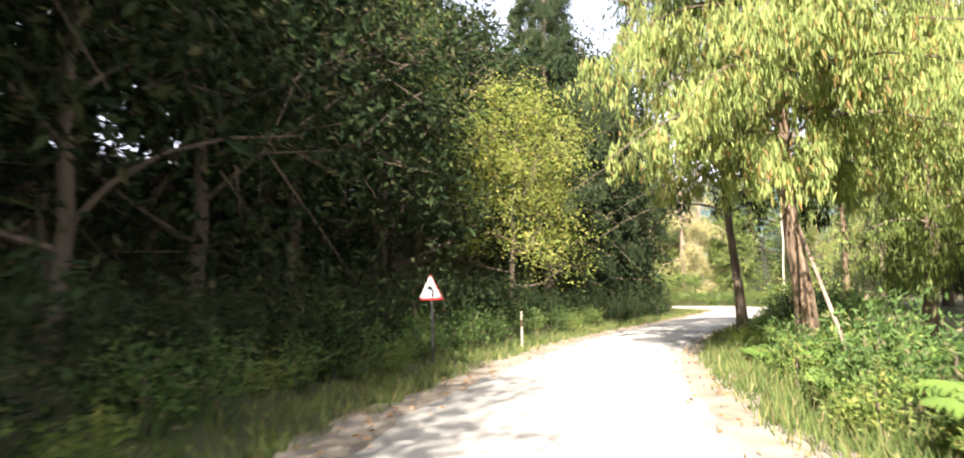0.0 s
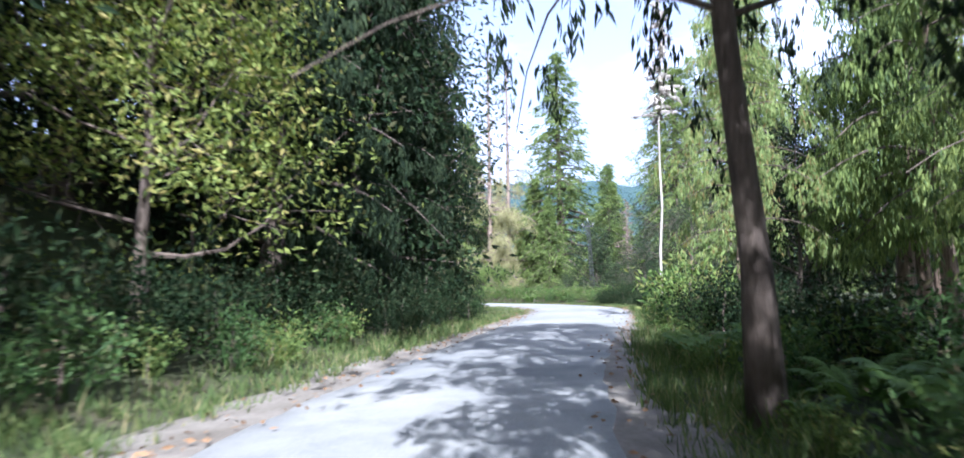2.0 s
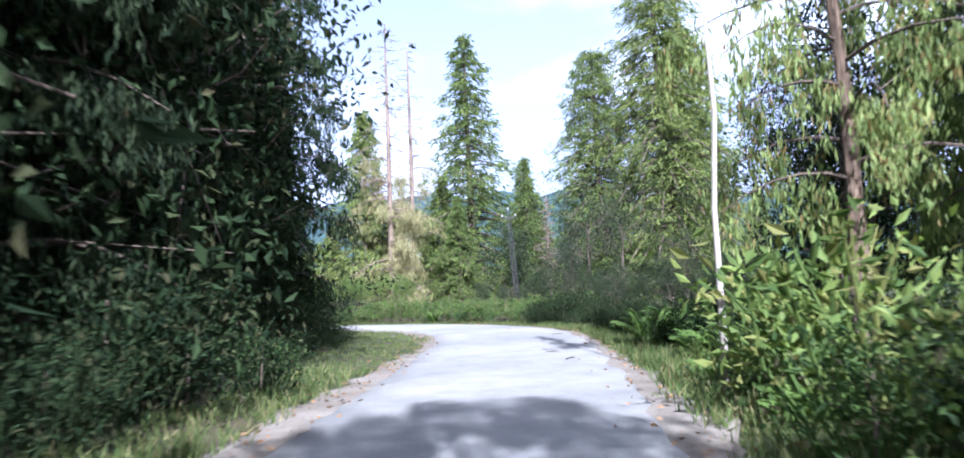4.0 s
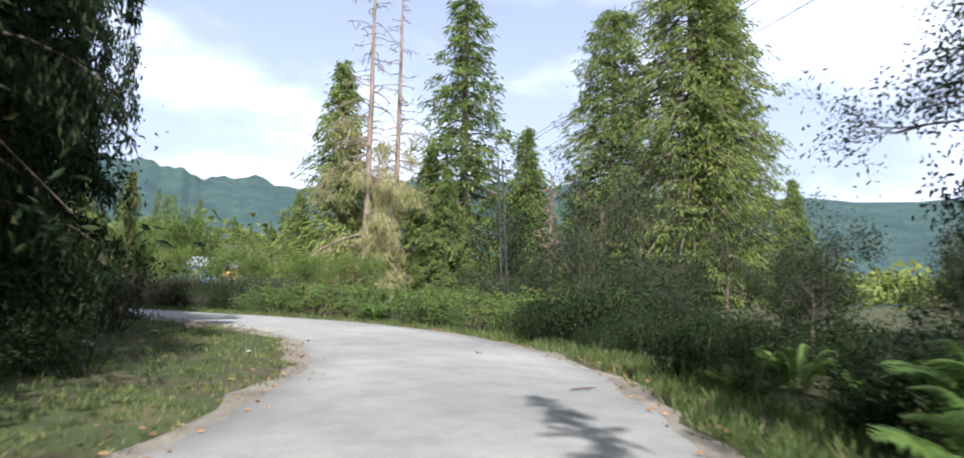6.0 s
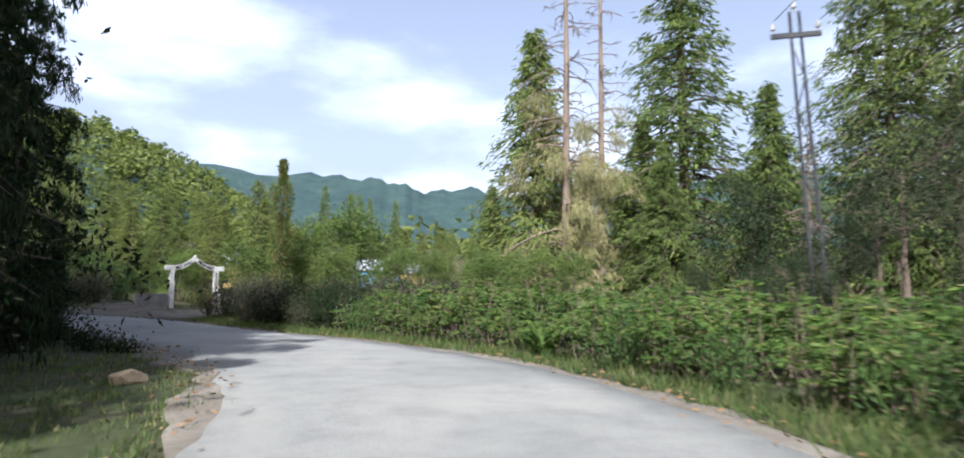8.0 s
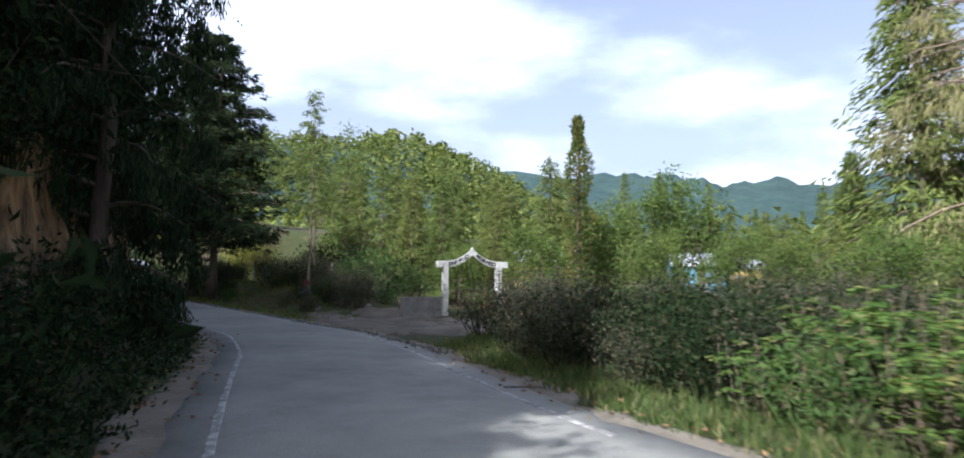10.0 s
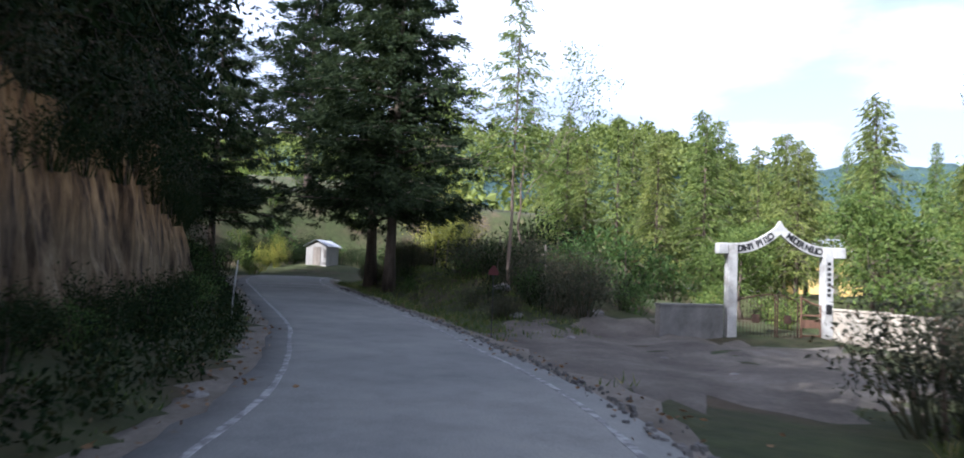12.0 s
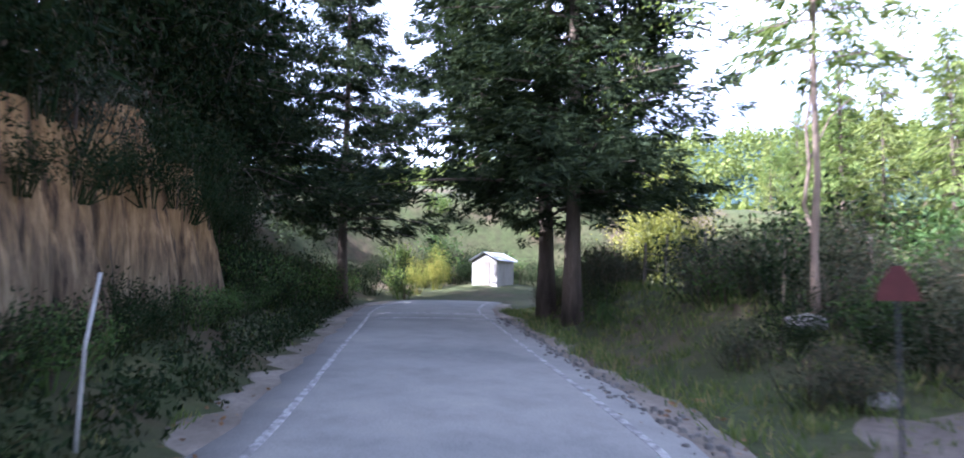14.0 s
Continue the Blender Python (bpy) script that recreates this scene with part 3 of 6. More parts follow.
def conifer(name, m, seed, h, r, base, count, blade, wide, droop=0.35, mat=None, bark=None, trunk_r=None, sprays=9, per=7, label="", category="conifer tree", group="", thin_top=0.0, shape=0.8, scatter=0.25, split=False):
    """A needle tree: trunk, whorls of limbs, flat hanging sprays."""
    rng = rngs(seed)
    t = thing(name, m, label, category, group)
    tg, lg, cg = Geo(), Geo(), Geo()
    ctr, rad = trunk_geo(tg, rng, h, trunk_r or h * 0.017)
    for i in range(count):
        u = ((i + rng.uniform(0, 1)) / count) ** 1.05
        z = base + (h * 0.985 - base) * u
        full = r * (1 - u) ** shape * rng.uniform(0.55, 1.15) + 0.15
        if rng.uniform() < thin_top * u:
            full *= 0.45
        az = i * 2.399 + rng.uniform(-0.5, 0.5)
        d = np.array([math.cos(az), math.sin(az), 0])
        p0 = np.array(ctr(z))
        rise = rng.uniform(0.0, 0.25)
        ts = np.linspace(0, 1, 5)
        pts = [p0 + d * full * q + np.array([0, 0, full * (rise * q - droop * q * q)]) for q in ts]
        lg = Geo() if split else lg
        tube(lg, pts, [max(0.012, rad(z) * 0.38 * (1 - 0.8 * q)) for q in ts], 4)
        if split:
            obj("limb", lg, bark or M_bark, t)
        k = max(3, int(sprays * (0.35 + full / r)))
        q = rng.uniform(0.18, 1.0, k)
        along = p0 + d * (full * q)[:, None] + np.stack([0 * q, 0 * q, full * (rise * q - droop * q * q)], 1)
        side = np.array([-d[1], d[0], 0])
        along = along + side * (rng.uniform(-1, 1, k) * full * scatter * (1.1 - 0.5 * q))[:, None] + rng.normal(size=(k, 3)) * 0.06 * full
        c = np.repeat(along, per, 0) + rng.normal(size=(k * per, 3)) * np.array([1, 1, 0.5]) * blade * 0.45
        dirs = d * 0.9 + side * rng.uniform(-1.2, 1.2, (k * per, 1)) + np.array([0, 0, -0.25 - droop]) + rng.normal(size=(k * per, 3)) * 0.35
        leaves(cg, rng, c, dirs, blade, wide)
    obj("trunk", tg, bark or M_bark, t, smooth=True)
    if not split:
        obj("branchwork", lg, bark or M_bark, t)
    obj("crown", cg, mat or M_needle, t)
    return t


def over_road(m, pts):
    """Which points keep clear of the traffic's headroom."""
    a = np.array(m)
    w = pts @ a[:3, :3].T + a[:3, 3]
    _, d = road_coords(w[:, 0], w[:, 1])
    return (np.abs(d) > 3.1) | (w[:, 2] > 4.3 + 0.25 * np.sin(w[:, 0] * 2.1 + w[:, 1]))


def weeping(name, m, seed, h, r, base, count, label, strand=0.75, trunk_r=0.24, lean=(0, 0), group="", mat=None, bark=None, rich=1.0, clear=None, low=1.0):
    """A cypress with arching limbs hung with drooping tassels."""
    rng = rngs(seed)
    t = thing(name, m, label, "cypress tree", group)
    tg, lg, cg = Geo(), Geo(), Geo()
    ctr, rad = trunk_geo(tg, rng, h, trunk_r, lean, 0.2, 11, 1.6)
    for i in range(count):
        u = (i + rng.uniform(0, 1)) / count
        z = base + (h * 0.97 - base) * u
        full = r * (0.75 + 0.5 * math.sin(u * 2.6)) * (1 - 0.72 * u) * rng.uniform(0.6, 1.15) + 0.3
        az = i * 2.399 + rng.uniform(-0.6, 0.6)
        d = np.array([math.cos(az), math.sin(az), 0])
        side = np.array([-d[1], d[0], 0])
        p0 = np.array(ctr(z))
        bendy = rng.uniform(-0.35, 0.35)
        arch = lambda q: p0 + np.outer(q, d) * full + np.outer(q * q * bendy, side) * full + np.outer(0.42 * q - 0.62 * q * q, [0, 0, 1]) * full
        qs = np.linspace(0, 1, 6)
        lg = Geo()
        tube(lg, arch(qs), [max(0.012, rad(z) * 0.36 * (1 - 0.85 * q)) for q in qs], 5)
        obj("limb", lg, bark or M_bark, t)
        k = int((8 + 7 * full) * rich * (low if z < 8.5 else 1.0))
        q = rng.uniform(0.2, 1.02, k)
        root = arch(q) + side * (rng.uniform(-1, 1, k) * full * 0.26 * (1.15 - 0.4 * q))[:, None]
        for j in range(3):
            n = 11
            drop = strand * rng.uniform(0.5, 1.2, k) * (j + rng.uniform(0, 1, k)) / 3
            c = root - np.stack([0 * drop, 0 * drop, drop], 1)
            c = np.repeat(c, n, 0) + rng.normal(size=(k * n, 3)) * np.array([0.085, 0.085, 0.10])
            dirs = rng.normal(size=(k * n, 3)) * 0.24 + np.array([0, 0, -1.0])
            if clear is not None:
                ok = clear(m, c)
                c, dirs = c[ok], dirs[ok]
            leaves(cg, rng, c, dirs, 0.24, 0.05)
    obj("trunk", tg, bark or M_bark_red, t, smooth=True)
    obj("crown", cg, mat or M_weep, t)
    return t


def broadleaf(name, m, seed, h, r, label, mat=None, limbs=9, clumps=7, per=90, leaf=0.16, trunk_r=0.14, base=0.25, category="broadleaf tree", group="", lean=(0, 0), bark=None, flat=0.75):
    """A leafy tree: forked limbs that end in clumps of leaves."""
    rng = rngs(seed)
    t = thing(name, m, label, category, group)
    tg, lg, cg = Geo(), Geo(), Geo()
    ctr, rad = trunk_geo(tg, rng, h * 0.8, trunk_r, lean, 0.25)
    for i in range(limbs):
        u = (i + rng.uniform(0, 1)) / limbs
        z = h * (base + (0.78 - base) * u)
        az = i * 2.399 + rng.uniform(-0.6, 0.6)
        full = r * rng.uniform(0.6, 1.1) * (1 - 0.45 * u * u)
        d = np.array([math.cos(az), math.sin(az), 0])
        p0 = np.array(ctr(z))
        rise = rng.uniform(0.25, 0.9)
        bend = rng.normal(size=3) * 0.15
        qs = np.linspace(0, 1, 5)
        line = [p0 + d * full * q + np.array([0, 0, full * rise * q]) + bend * full * math.sin(3 * q) for q in qs]
        tube(lg, line, [max(0.012, rad(z) * 0.5 * (1 - 0.8 * q)) for q in qs], 5)
        for _ in range(clumps):
            q = rng.uniform(0.35, 1.08)
            c = p0 + d * full * q + np.array([0, 0, full * rise * q]) + rng.normal(size=3) * full * 0.26
            size = rng.uniform(0.28, 0.55) * max(0.6, r * 0.36)
            pts = c + rng.normal(size=(per, 3)) * np.array([1, 1, flat]) * size
            tube(lg, [p0 + d * full * q * 0.8 + np.array([0, 0, full * rise * q * 0.8]), c], [0.02, 0.008], 4)
            leaves(cg, rng, pts, rng.normal(size=(per, 3)) + np.array([0, 0, -0.45]), leaf, leaf * 0.42)
    obj("trunk", tg, bark or M_bark, t, smooth=True)
    obj("branchwork", lg, bark or M_bark, t)
    obj("crown", cg, mat or M_broad, t)
    return t


def shrub(name, m, seed, h, r, label, mat=None, stems=16, per=70, leaf=0.09, category="shrub", group=""):
    rng = rngs(seed)
    t = thing(name, m, label, category, group)
    lg, cg = Geo(), Geo()
    for i in range(stems):
        az = rng.uniform(0, 6.283)
        out = r * math.sqrt(rng.uniform(0.02, 1))
        top = np.array([math.cos(az) * out, math.sin(az) * out, h * rng.uniform(0.55, 1.05) * (1 - 0.35 * (out / r) ** 2)])
        root = np.array([top[0] * 0.3, top[1] * 0.3, -0.15])
        mid = (root + top) / 2 + rng.normal(size=3) * 0.12 * r
        tube(cg, [root, mid, top], [0.022, 0.014, 0.006], 4)
        q = rng.uniform(0.25, 1.0, per) ** 0.7
        pts = root + (top - root) * q[:, None] + rng.normal(size=(per, 3)) * np.array([0.2, 0.2, 0.14]) * max(0.5, r)
        pts[:, 2] = np.maximum(pts[:, 2], 0.02)
        leaves(cg, rng, pts, (top - root) * 0.5 / h + rng.normal(size=(per, 3)) * 0.8, leaf, leaf * 0.4)
    tube(lg, [(0, 0, -0.2), (0.03 * r, 0.05 * r, h * 0.3), (-0.04 * r, 0.02 * r, h * 0.62)], [0.035, 0.026, 0.012], 6)
    obj("main_stem", lg, M_bark, t)
    obj("foliage", cg, mat or M_shrub, t)
    return t


def spray_bush(name, m, seed, h, r, label, mat=None, stems=9, group=""):
    """A hedge bush: bare brown stems that fan out into level, fern-like sprays."""
    rng = rngs(seed)
    t = thing(name, m, label, "hedge bush", group)
    lg, cg = Geo(), Geo()
    for i in range(stems):
        az, out = rng.uniform(0, 6.283), r * math.sqrt(rng.uniform(0.03, 1))
        top = np.array([math.cos(az) * out, math.sin(az) * out, h * rng.uniform(0.7, 1.08) * (1 - 0.22 * (out / r) ** 2)])
        root = np.array([top[0] * 0.55, top[1] * 0.55, -0.15])
        mid_ = (root + top) / 2 + rng.normal(size=3) * 0.08 * r
        stem = Geo()
        tube(stem, [root, mid_, top], [0.017, 0.012, 0.005], 4)
        obj("stem", stem, M_bark_dead, t)
        for q in rng.uniform(0.3, 1.0, 6) ** 0.75:
            p0 = root + (top - root) * q
            a2 = rng.uniform(0, 6.283)
            d = np.array([math.cos(a2), math.sin(a2), rng.uniform(-0.05, 0.3)])
            L = rng.uniform(0.35, 0.75) * (1.15 - 0.45 * q)
            side = np.array([-d[1], d[0], 0])
            u = np.repeat(np.linspace(0.15, 1, 9), 2)
            sg = np.tile([1.0, -1.0], 9)[:, None]
            pts = p0 + np.outer(u, d) * L + np.outer(-0.25 * u * u, [0, 0, 1]) * L
            dirs = d * 0.65 + side * sg + rng.normal(size=(18, 3)) * 0.16 + np.array([0, 0, -0.12])
            leaves(cg, rng, pts, dirs, 0.20 * (1.15 - 0.7 * u), 0.055)
    obj("sprays", cg, mat or M_fern, t)
    return t


def fern(name, m, seed, h, r, label, fronds=12, group="", mat=None):
    """A clump of arching bracken fronds, each with paired leaflets."""
    rng = rngs(seed)
    t = thing(name, m, label, "fern", group)
    for i in range(fronds):
        cg = Geo()
        az = i * 2.399 + rng.uniform(-0.4, 0.4)
        d = np.array([math.cos(az), math.sin(az), 0])
        L = r * rng.uniform(0.6, 1.15)
        up = h * rng.uniform(0.65, 1.1)
        q = np.linspace(0, 1, 26)
        line = np.outer(0.12 + q, d) * L * 0.85 + np.outer(up * (1.9 * q - 1.15 * q**2), [0, 0, 1])
        line[0, 2] = -0.1
        side = np.array([-d[1], d[0], 0])
        wide = 0.30 * L * np.sin(np.linspace(0.35, 3.0, 26)) + 0.03
        verts, faces = [tuple(v) for v in line], []
        for sgn in (1, -1):
            tilt = np.array([0, 0, rng.uniform(-0.45, 0.05)])
            for k in range(4, 25):
                way = side * sgn + d * rng.uniform(0.2, 0.6) + tilt
                n0 = len(verts)
                verts += [tuple(line[k] + way * wide[k] * 0.45 + d * 0.03 * L), tuple(line[k] + way * wide[k] * rng.uniform(0.85, 1.15)), tuple(line[k] + way * wide[k] * 0.45 - d * 0.02 * L)]
                faces.append([k, n0 + 2, n0 + 1, n0, k + 1])
        stem = len(verts)
        verts += [tuple(v + side * 0.008) for v in line[:6]]
        faces += [[k, k + 1, stem + k + 1, stem + k] for k in range(5)]
        cg.add(verts, faces)
        obj("frond", cg, mat or M_fern, t)
    return t


def dead_conifer(name, m, seed, h, r, base, label, twigs=True, trunk_r=0.28, lean=(0, 0), veil=1.0, group=""):
    """A dead standing conifer with bare snagged limbs and hanging dry twigs lower down."""
    rng = rngs(seed)
    t = thing(name, m, label, "dead tree", group)
    tg, lg, cg = Geo(), Geo(), Geo()
    ctr, rad = trunk_geo(tg, rng, h, trunk_r, lean, 0.18, 8, 1.3, 0.15)
    for i in range(96):
        u = (i + rng.uniform(0, 1)) / 96
        z = base + (h - base) * u
        full = r * (1 - 0.72 * u) * rng.uniform(0.35, 1.1) * (1.0 if u < 0.36 else 0.80)
        az = rng.uniform(0, 6.283)
        d = np.array([math.cos(az), math.sin(az), 0])
        p0 = np.array(ctr(z))
        qs = np.linspace(0, 1, 5)
        dr = rng.uniform(0.05, 0.55)
        kink = rng.normal(size=3) * 0.08 * full
        line = [p0 + d * full * q + np.array([0, 0, full * (0.12 * q - dr * q * q)]) + kink * math.sin(4 * q) for q in qs]
        tube(lg, line, [max(0.05, rad(z) * 0.36 * (1 - 0.8 * q)) for q in qs], 4)
        for q in rng.uniform(0.3, 1, 4):
            p = p0 + d * full * q + np.array([0, 0, full * (0.12 * q - dr * q * q)])
            e = p + rng.normal(size=3) * np.array([0.35, 0.35, 0.2]) * full * 0.6 + np.array([0, 0, -0.15 * full])
            tube(lg, [p, (p + e) / 2 + rng.normal(size=3) * 0.05, e], [0.045, 0.03, 0.015], 3)
        if twigs and (u < 0.36 or (u < 0.52 and i % 3 == 0)):
            k = int(30 * veil)
            q = rng.uniform(0.25, 1.0, k)
            c = p0 + np.outer(q, d) * full + np.outer(0.12 * q - dr * q * q, [0, 0, 1]) * full + rng.normal(size=(k, 3)) * np.array([0.45, 0.45, 0.7]) - np.array([0, 0, 0.8])
            leaves(cg, rng, np.repeat(c, 5, 0) + rng.normal(size=(k * 5, 3)) * 0.22, rng.normal(size=(k * 5, 3)) * 0.36 + np.array([0, 0, -1.1]) + d * 0.35, 1.0, 0.07)
    obj("trunk", tg, M_bark_dead, t, smooth=True)
    obj("branchwork", lg, M_bark_dead, t)
    if twigs:
        obj("dry_spray", cg, M_twig_dead, t)
    return t


def bare_tree(name, m, seed, h, label, trunk_r=0.12, mat=None, depth=4, spread=0.62, leaf_mat=None, group="", lean=(0, 0), leaf=0.15, many=14):
    """A bare tree, forking to fine twigs; a few leaves where given."""
    rng = rngs(seed)
    t = thing(name, m, label, "bare tree", group)
    tg, lg, cg = Geo(), Geo(), Geo()
    ctr, rad = trunk_geo(tg, rng, h * 0.62, trunk_r, lean, 0.22, 8)

    def fork(p, d, ln, r0, k):
        e = p + d * ln
        mid = (p + e) / 2 + rng.normal(size=3) * ln * 0.07
        tube(lg, [p, mid, e], [r0, r0 * 0.8, r0 * 0.55], 4 if k < depth else 5)
        if leaf_mat and k <= 1:
            n = many
            leaves(cg, rng, e + rng.normal(size=(n, 3)) * 1.5 * leaf, rng.normal(size=(n, 3)) + np.array([0, 0, -0.5]), leaf, leaf * 0.4)
        if k > 0:
            for _ in range(3 if k > 1 else 2):
                nd = unit(d + rng.normal(size=3) * spread + np.array([0, 0, 0.12]))
                fork(p + (e - p) * rng.uniform(0.5, 1.0), nd, ln * rng.uniform(0.55, 0.78), r0 * 0.55, k - 1)

    for i in range(6):
        z = h * (0.28 + 0.32 * (i + rng.uniform(0, 1)) / 6)
        az = i * 2.399
        fork(np.array(ctr(z)), unit(np.array([math.cos(az) * 0.8, math.sin(az) * 0.8, rng.uniform(0.35, 1.1)])), h * rng.uniform(0.16, 0.26), rad(z) * 0.55, depth - 1)
    obj("trunk", tg, mat or M_bark, t, smooth=True)
    obj("branchwork", lg, mat or M_bark, t)
    if leaf_mat:
        obj("foliage", cg, leaf_mat, t)
    return t


def columnar(name, m, seed, h, r, label, mat=None, n=5200, leaf=0.22):
    """A narrow upright cypress."""
    rng = rngs(seed)
    t = thing(name, m, label, "cypress tree")
    tg, cg = Geo(), Geo()
    trunk_geo(tg, rng, h, h * 0.016, (0, 0), 0.08)
    u = rng.uniform(0.03, 1, n)
    lump = 1 + 0.22 * np.sin(u * 23 + rng.uniform(0, 6)) + 0.15 * np.sin(u * 41)
    rr = r * np.minimum(1, (1.06 - u) * 3.2) * np.minimum(1, 0.5 + u * 2.2) * lump * np.sqrt(rng.uniform(0.25, 1.1, n))
    az = rng.uniform(0, 6.283, n)
    rr = rr * (1 + 0.25 * np.sin(az * 3 + u * 17))
    p = np.stack([np.cos(az) * rr, np.sin(az) * rr, u * h], 1)
    leaves(cg, rng, p, np.stack([np.cos(az) * 0.5, np.sin(az) * 0.5, 0 * u + 0.8], 1) + rng.normal(size=(n, 3)) * 0.5, leaf, leaf * 0.36)
    obj("trunk", tg, M_bark, t, smooth=True)
    obj("crown", cg, mat or M_cypress, t)
    return t


def stand(x, y, turn=0.0, scale=1.0, dz=0.0):
    return pose(x, y, ground_z(x, y) + dz, 0, 0, turn) @ Matrix.Diagonal((scale, scale, scale, 1))


def put(ob, x, y, turn, scale, dz=0.0, squash=1.0):
    c = copy_thing(ob, pose(x, y, ground_z(x, y) + dz, 0, 0, turn))
    c.scale = (scale, scale, scale * squash)
    return c



def clear_of_road(x, y, reach):
    """The nearest place to (x, y) whose crown of that reach stays off the carriageway."""
    for _ in range(3):
        s, d = road_coords(np.array([x]), np.array([y]))
        s, d = float(s[0]), float(d[0])
        need = float(half_width(s)) + reach
        if abs(d) < need:
            x, y = beside(s, math.copysign(need, d))
    return x, y


CROOKS = []
# ---- first stretch: woods on both sides ----
R = rngs(11)
LEFT_WOOD = "dense dark leafy trees crowding the road's verge"
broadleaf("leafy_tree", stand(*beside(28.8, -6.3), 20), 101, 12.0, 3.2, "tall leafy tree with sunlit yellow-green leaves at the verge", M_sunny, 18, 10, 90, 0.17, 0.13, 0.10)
left_b = broadleaf("leafy_tree", stand(*beside(9, -7.4), 80), 102, 11, 3.4, "leafy roadside tree with dense overhanging crown, leaves darkened for shade", M_leaf_shade, 14, 7, 62, 0.24, 0.17, 0.06, group="roadside wood")
left_c = broadleaf("leafy_tree", stand(*beside(16.6, -8.6), 10), 103, 12, 3.6, "leafy roadside tree with dense overhanging crown, leaves darkened for shade", M_leaf_shade, 14, 7, 62, 0.24, 0.18, 0.07, group="roadside wood")
left_e = broadleaf("leafy_tree", stand(*beside(21.6, -8.4), 140), 105, 12.5, 3.5, "leafy roadside tree with a dense olive-green crown, sunlit at the top", M_olive_leaf, 16, 9, 80, 0.18, 0.17, 0.24)
put(left_e, *beside(17.4, -11.0), 300, 1.25)
for s in np.arange(-9, 47, 3.6):
    src = (left_b, left_c)[int(R.integers(2))]
    if not 22.0 < s < 31.5 and abs(s - 9) > 1.5:
        # trees before s = 5 are out of view, stretched tall to cast shade
        x, y = beside(s, -7.2 + R.uniform(-0.7, 0.5) - 0.6 * (s > 30))
        put(src, x, y, R.uniform(0, 360), R.uniform(0.95, 1.2), 0, 1.45 if s < 5 else 1.0)
    x, y = beside(s + 1.7, -10.5 + R.uniform(-1, 1))
    put((left_b, left_c)[int(R.integers(2))], x, y, R.uniform(0, 360), R.uniform(1.15, 1.45), 0, 1.3 if s < 5 else 1.0)
for s in np.arange(-6, 46, 5.5):
    x, y = beside(s, -16 + R.uniform(-1, 1))
    put(left_c, x, y, R.uniform(0, 360), R.uniform(1.2, 1.45))

for s in np.arange(8, 46, 3.4):
    put((left_b, left_c)[int(R.integers(2))], *beside(s, -13.4 + R.uniform(-0.8, 0.8)), R.uniform(0, 360), R.uniform(1.2, 1.5))
# two trees stretched tall to shade the inner verge
put(left_b, *beside(40.0, -7.6), 75, 1.1, 0, 1.55)
put(left_c, *beside(43.6, -7.9), 200, 1.1, 0, 1.45)
# unseen high crown, added above the view to shade the verge
broadleaf("leafy_tree", stand(*beside(38.4, -6.2), 30), 104, 16, 4.6, "tall leafy tree added to shade the verge, crown above the view", M_leaf_shade, 14, 9, 70, 0.24, 0.19, 0.58)
weep_a = weeping("weeping_cypress", stand(7.15, 15.4), 201, 14.5, 5.3, 4.3, 70, "weeping cypress with yellow-green drooping tassels and reddish trunk", 0.85, 0.21, clear=over_road)
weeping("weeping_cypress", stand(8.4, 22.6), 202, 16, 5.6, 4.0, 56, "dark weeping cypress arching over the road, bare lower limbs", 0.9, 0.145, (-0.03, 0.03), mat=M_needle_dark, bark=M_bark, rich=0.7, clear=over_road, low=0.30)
weep_c = weeping("weeping_cypress", stand(13.2, 20.6, 70), 203, 12, 3.4, 2.2, 44, "weeping cypress in the roadside wood", 0.8, 0.2, mat=M_needle, rich=0.55, group="cypresses behind the verge")
# copies scaled 1.5 and up are added, largely unseen, to shade the bracken
for x, y, k in ((14.5, 13.0, 1.0), (12.2, 6.4, 1.05), (25.5, 31.0, 1.3), (27.0, 36.0, 1.5), (28.8, 39.6, 1.7), (32.5, 42.0, 1.75), (37.0, 45.0, 1.75), (9.2, -3.0, 1.1), (9.6, -14.0, 1.2), (19.5, 22.0, 1.2), (21.5, 13.0, 1.2), (16, 4, 1.2), (44.0, 44.0, 1.8)):
    put(weep_c, x, y, R.uniform(0, 360), k)
weeping("weeping_cypress", stand(20.6, 39.6, 50), 204, 15, 3.2, 3.0, 34, "thin pale weeping cypress with sunlit hanging tassels", 1.0, 0.17, mat=M_weep, rich=0.5)
put(weep_a, 12.6, 11.0, 200, 0.85)
slim = dead_conifer("slender_pale_tree", stand(16.9, 39.0), 210, 12.5, 1.0, 7.6, "slender pale bare tree with short twigs by the road", False, 0.05)
for part_ in slim.children:
    part_.data.materials[0] = M_bark_pale

# brush under the trees
sh_a = shrub("shrub", stand(*beside(12, -4.4)), 301, 1.7, 1.0, "leafy green shrub at the road's verge", M_shrub, 16, 42, 0.14, group="verge shrubs")
sh_b = shrub("shrub", stand(*beside(4, -4.2)), 302, 1.2, 0.8, "leafy green shrub at the road's verge", M_broad, 14, 40, 0.12, group="verge shrubs")
sh_c = shrub("scrub_bush", stand(13.6, 90.5), 303, 2.1, 1.3, "grey-green scrub bush beside the gate track", M_scrub, 26, 60, 0.10, group="scrub by the gate")
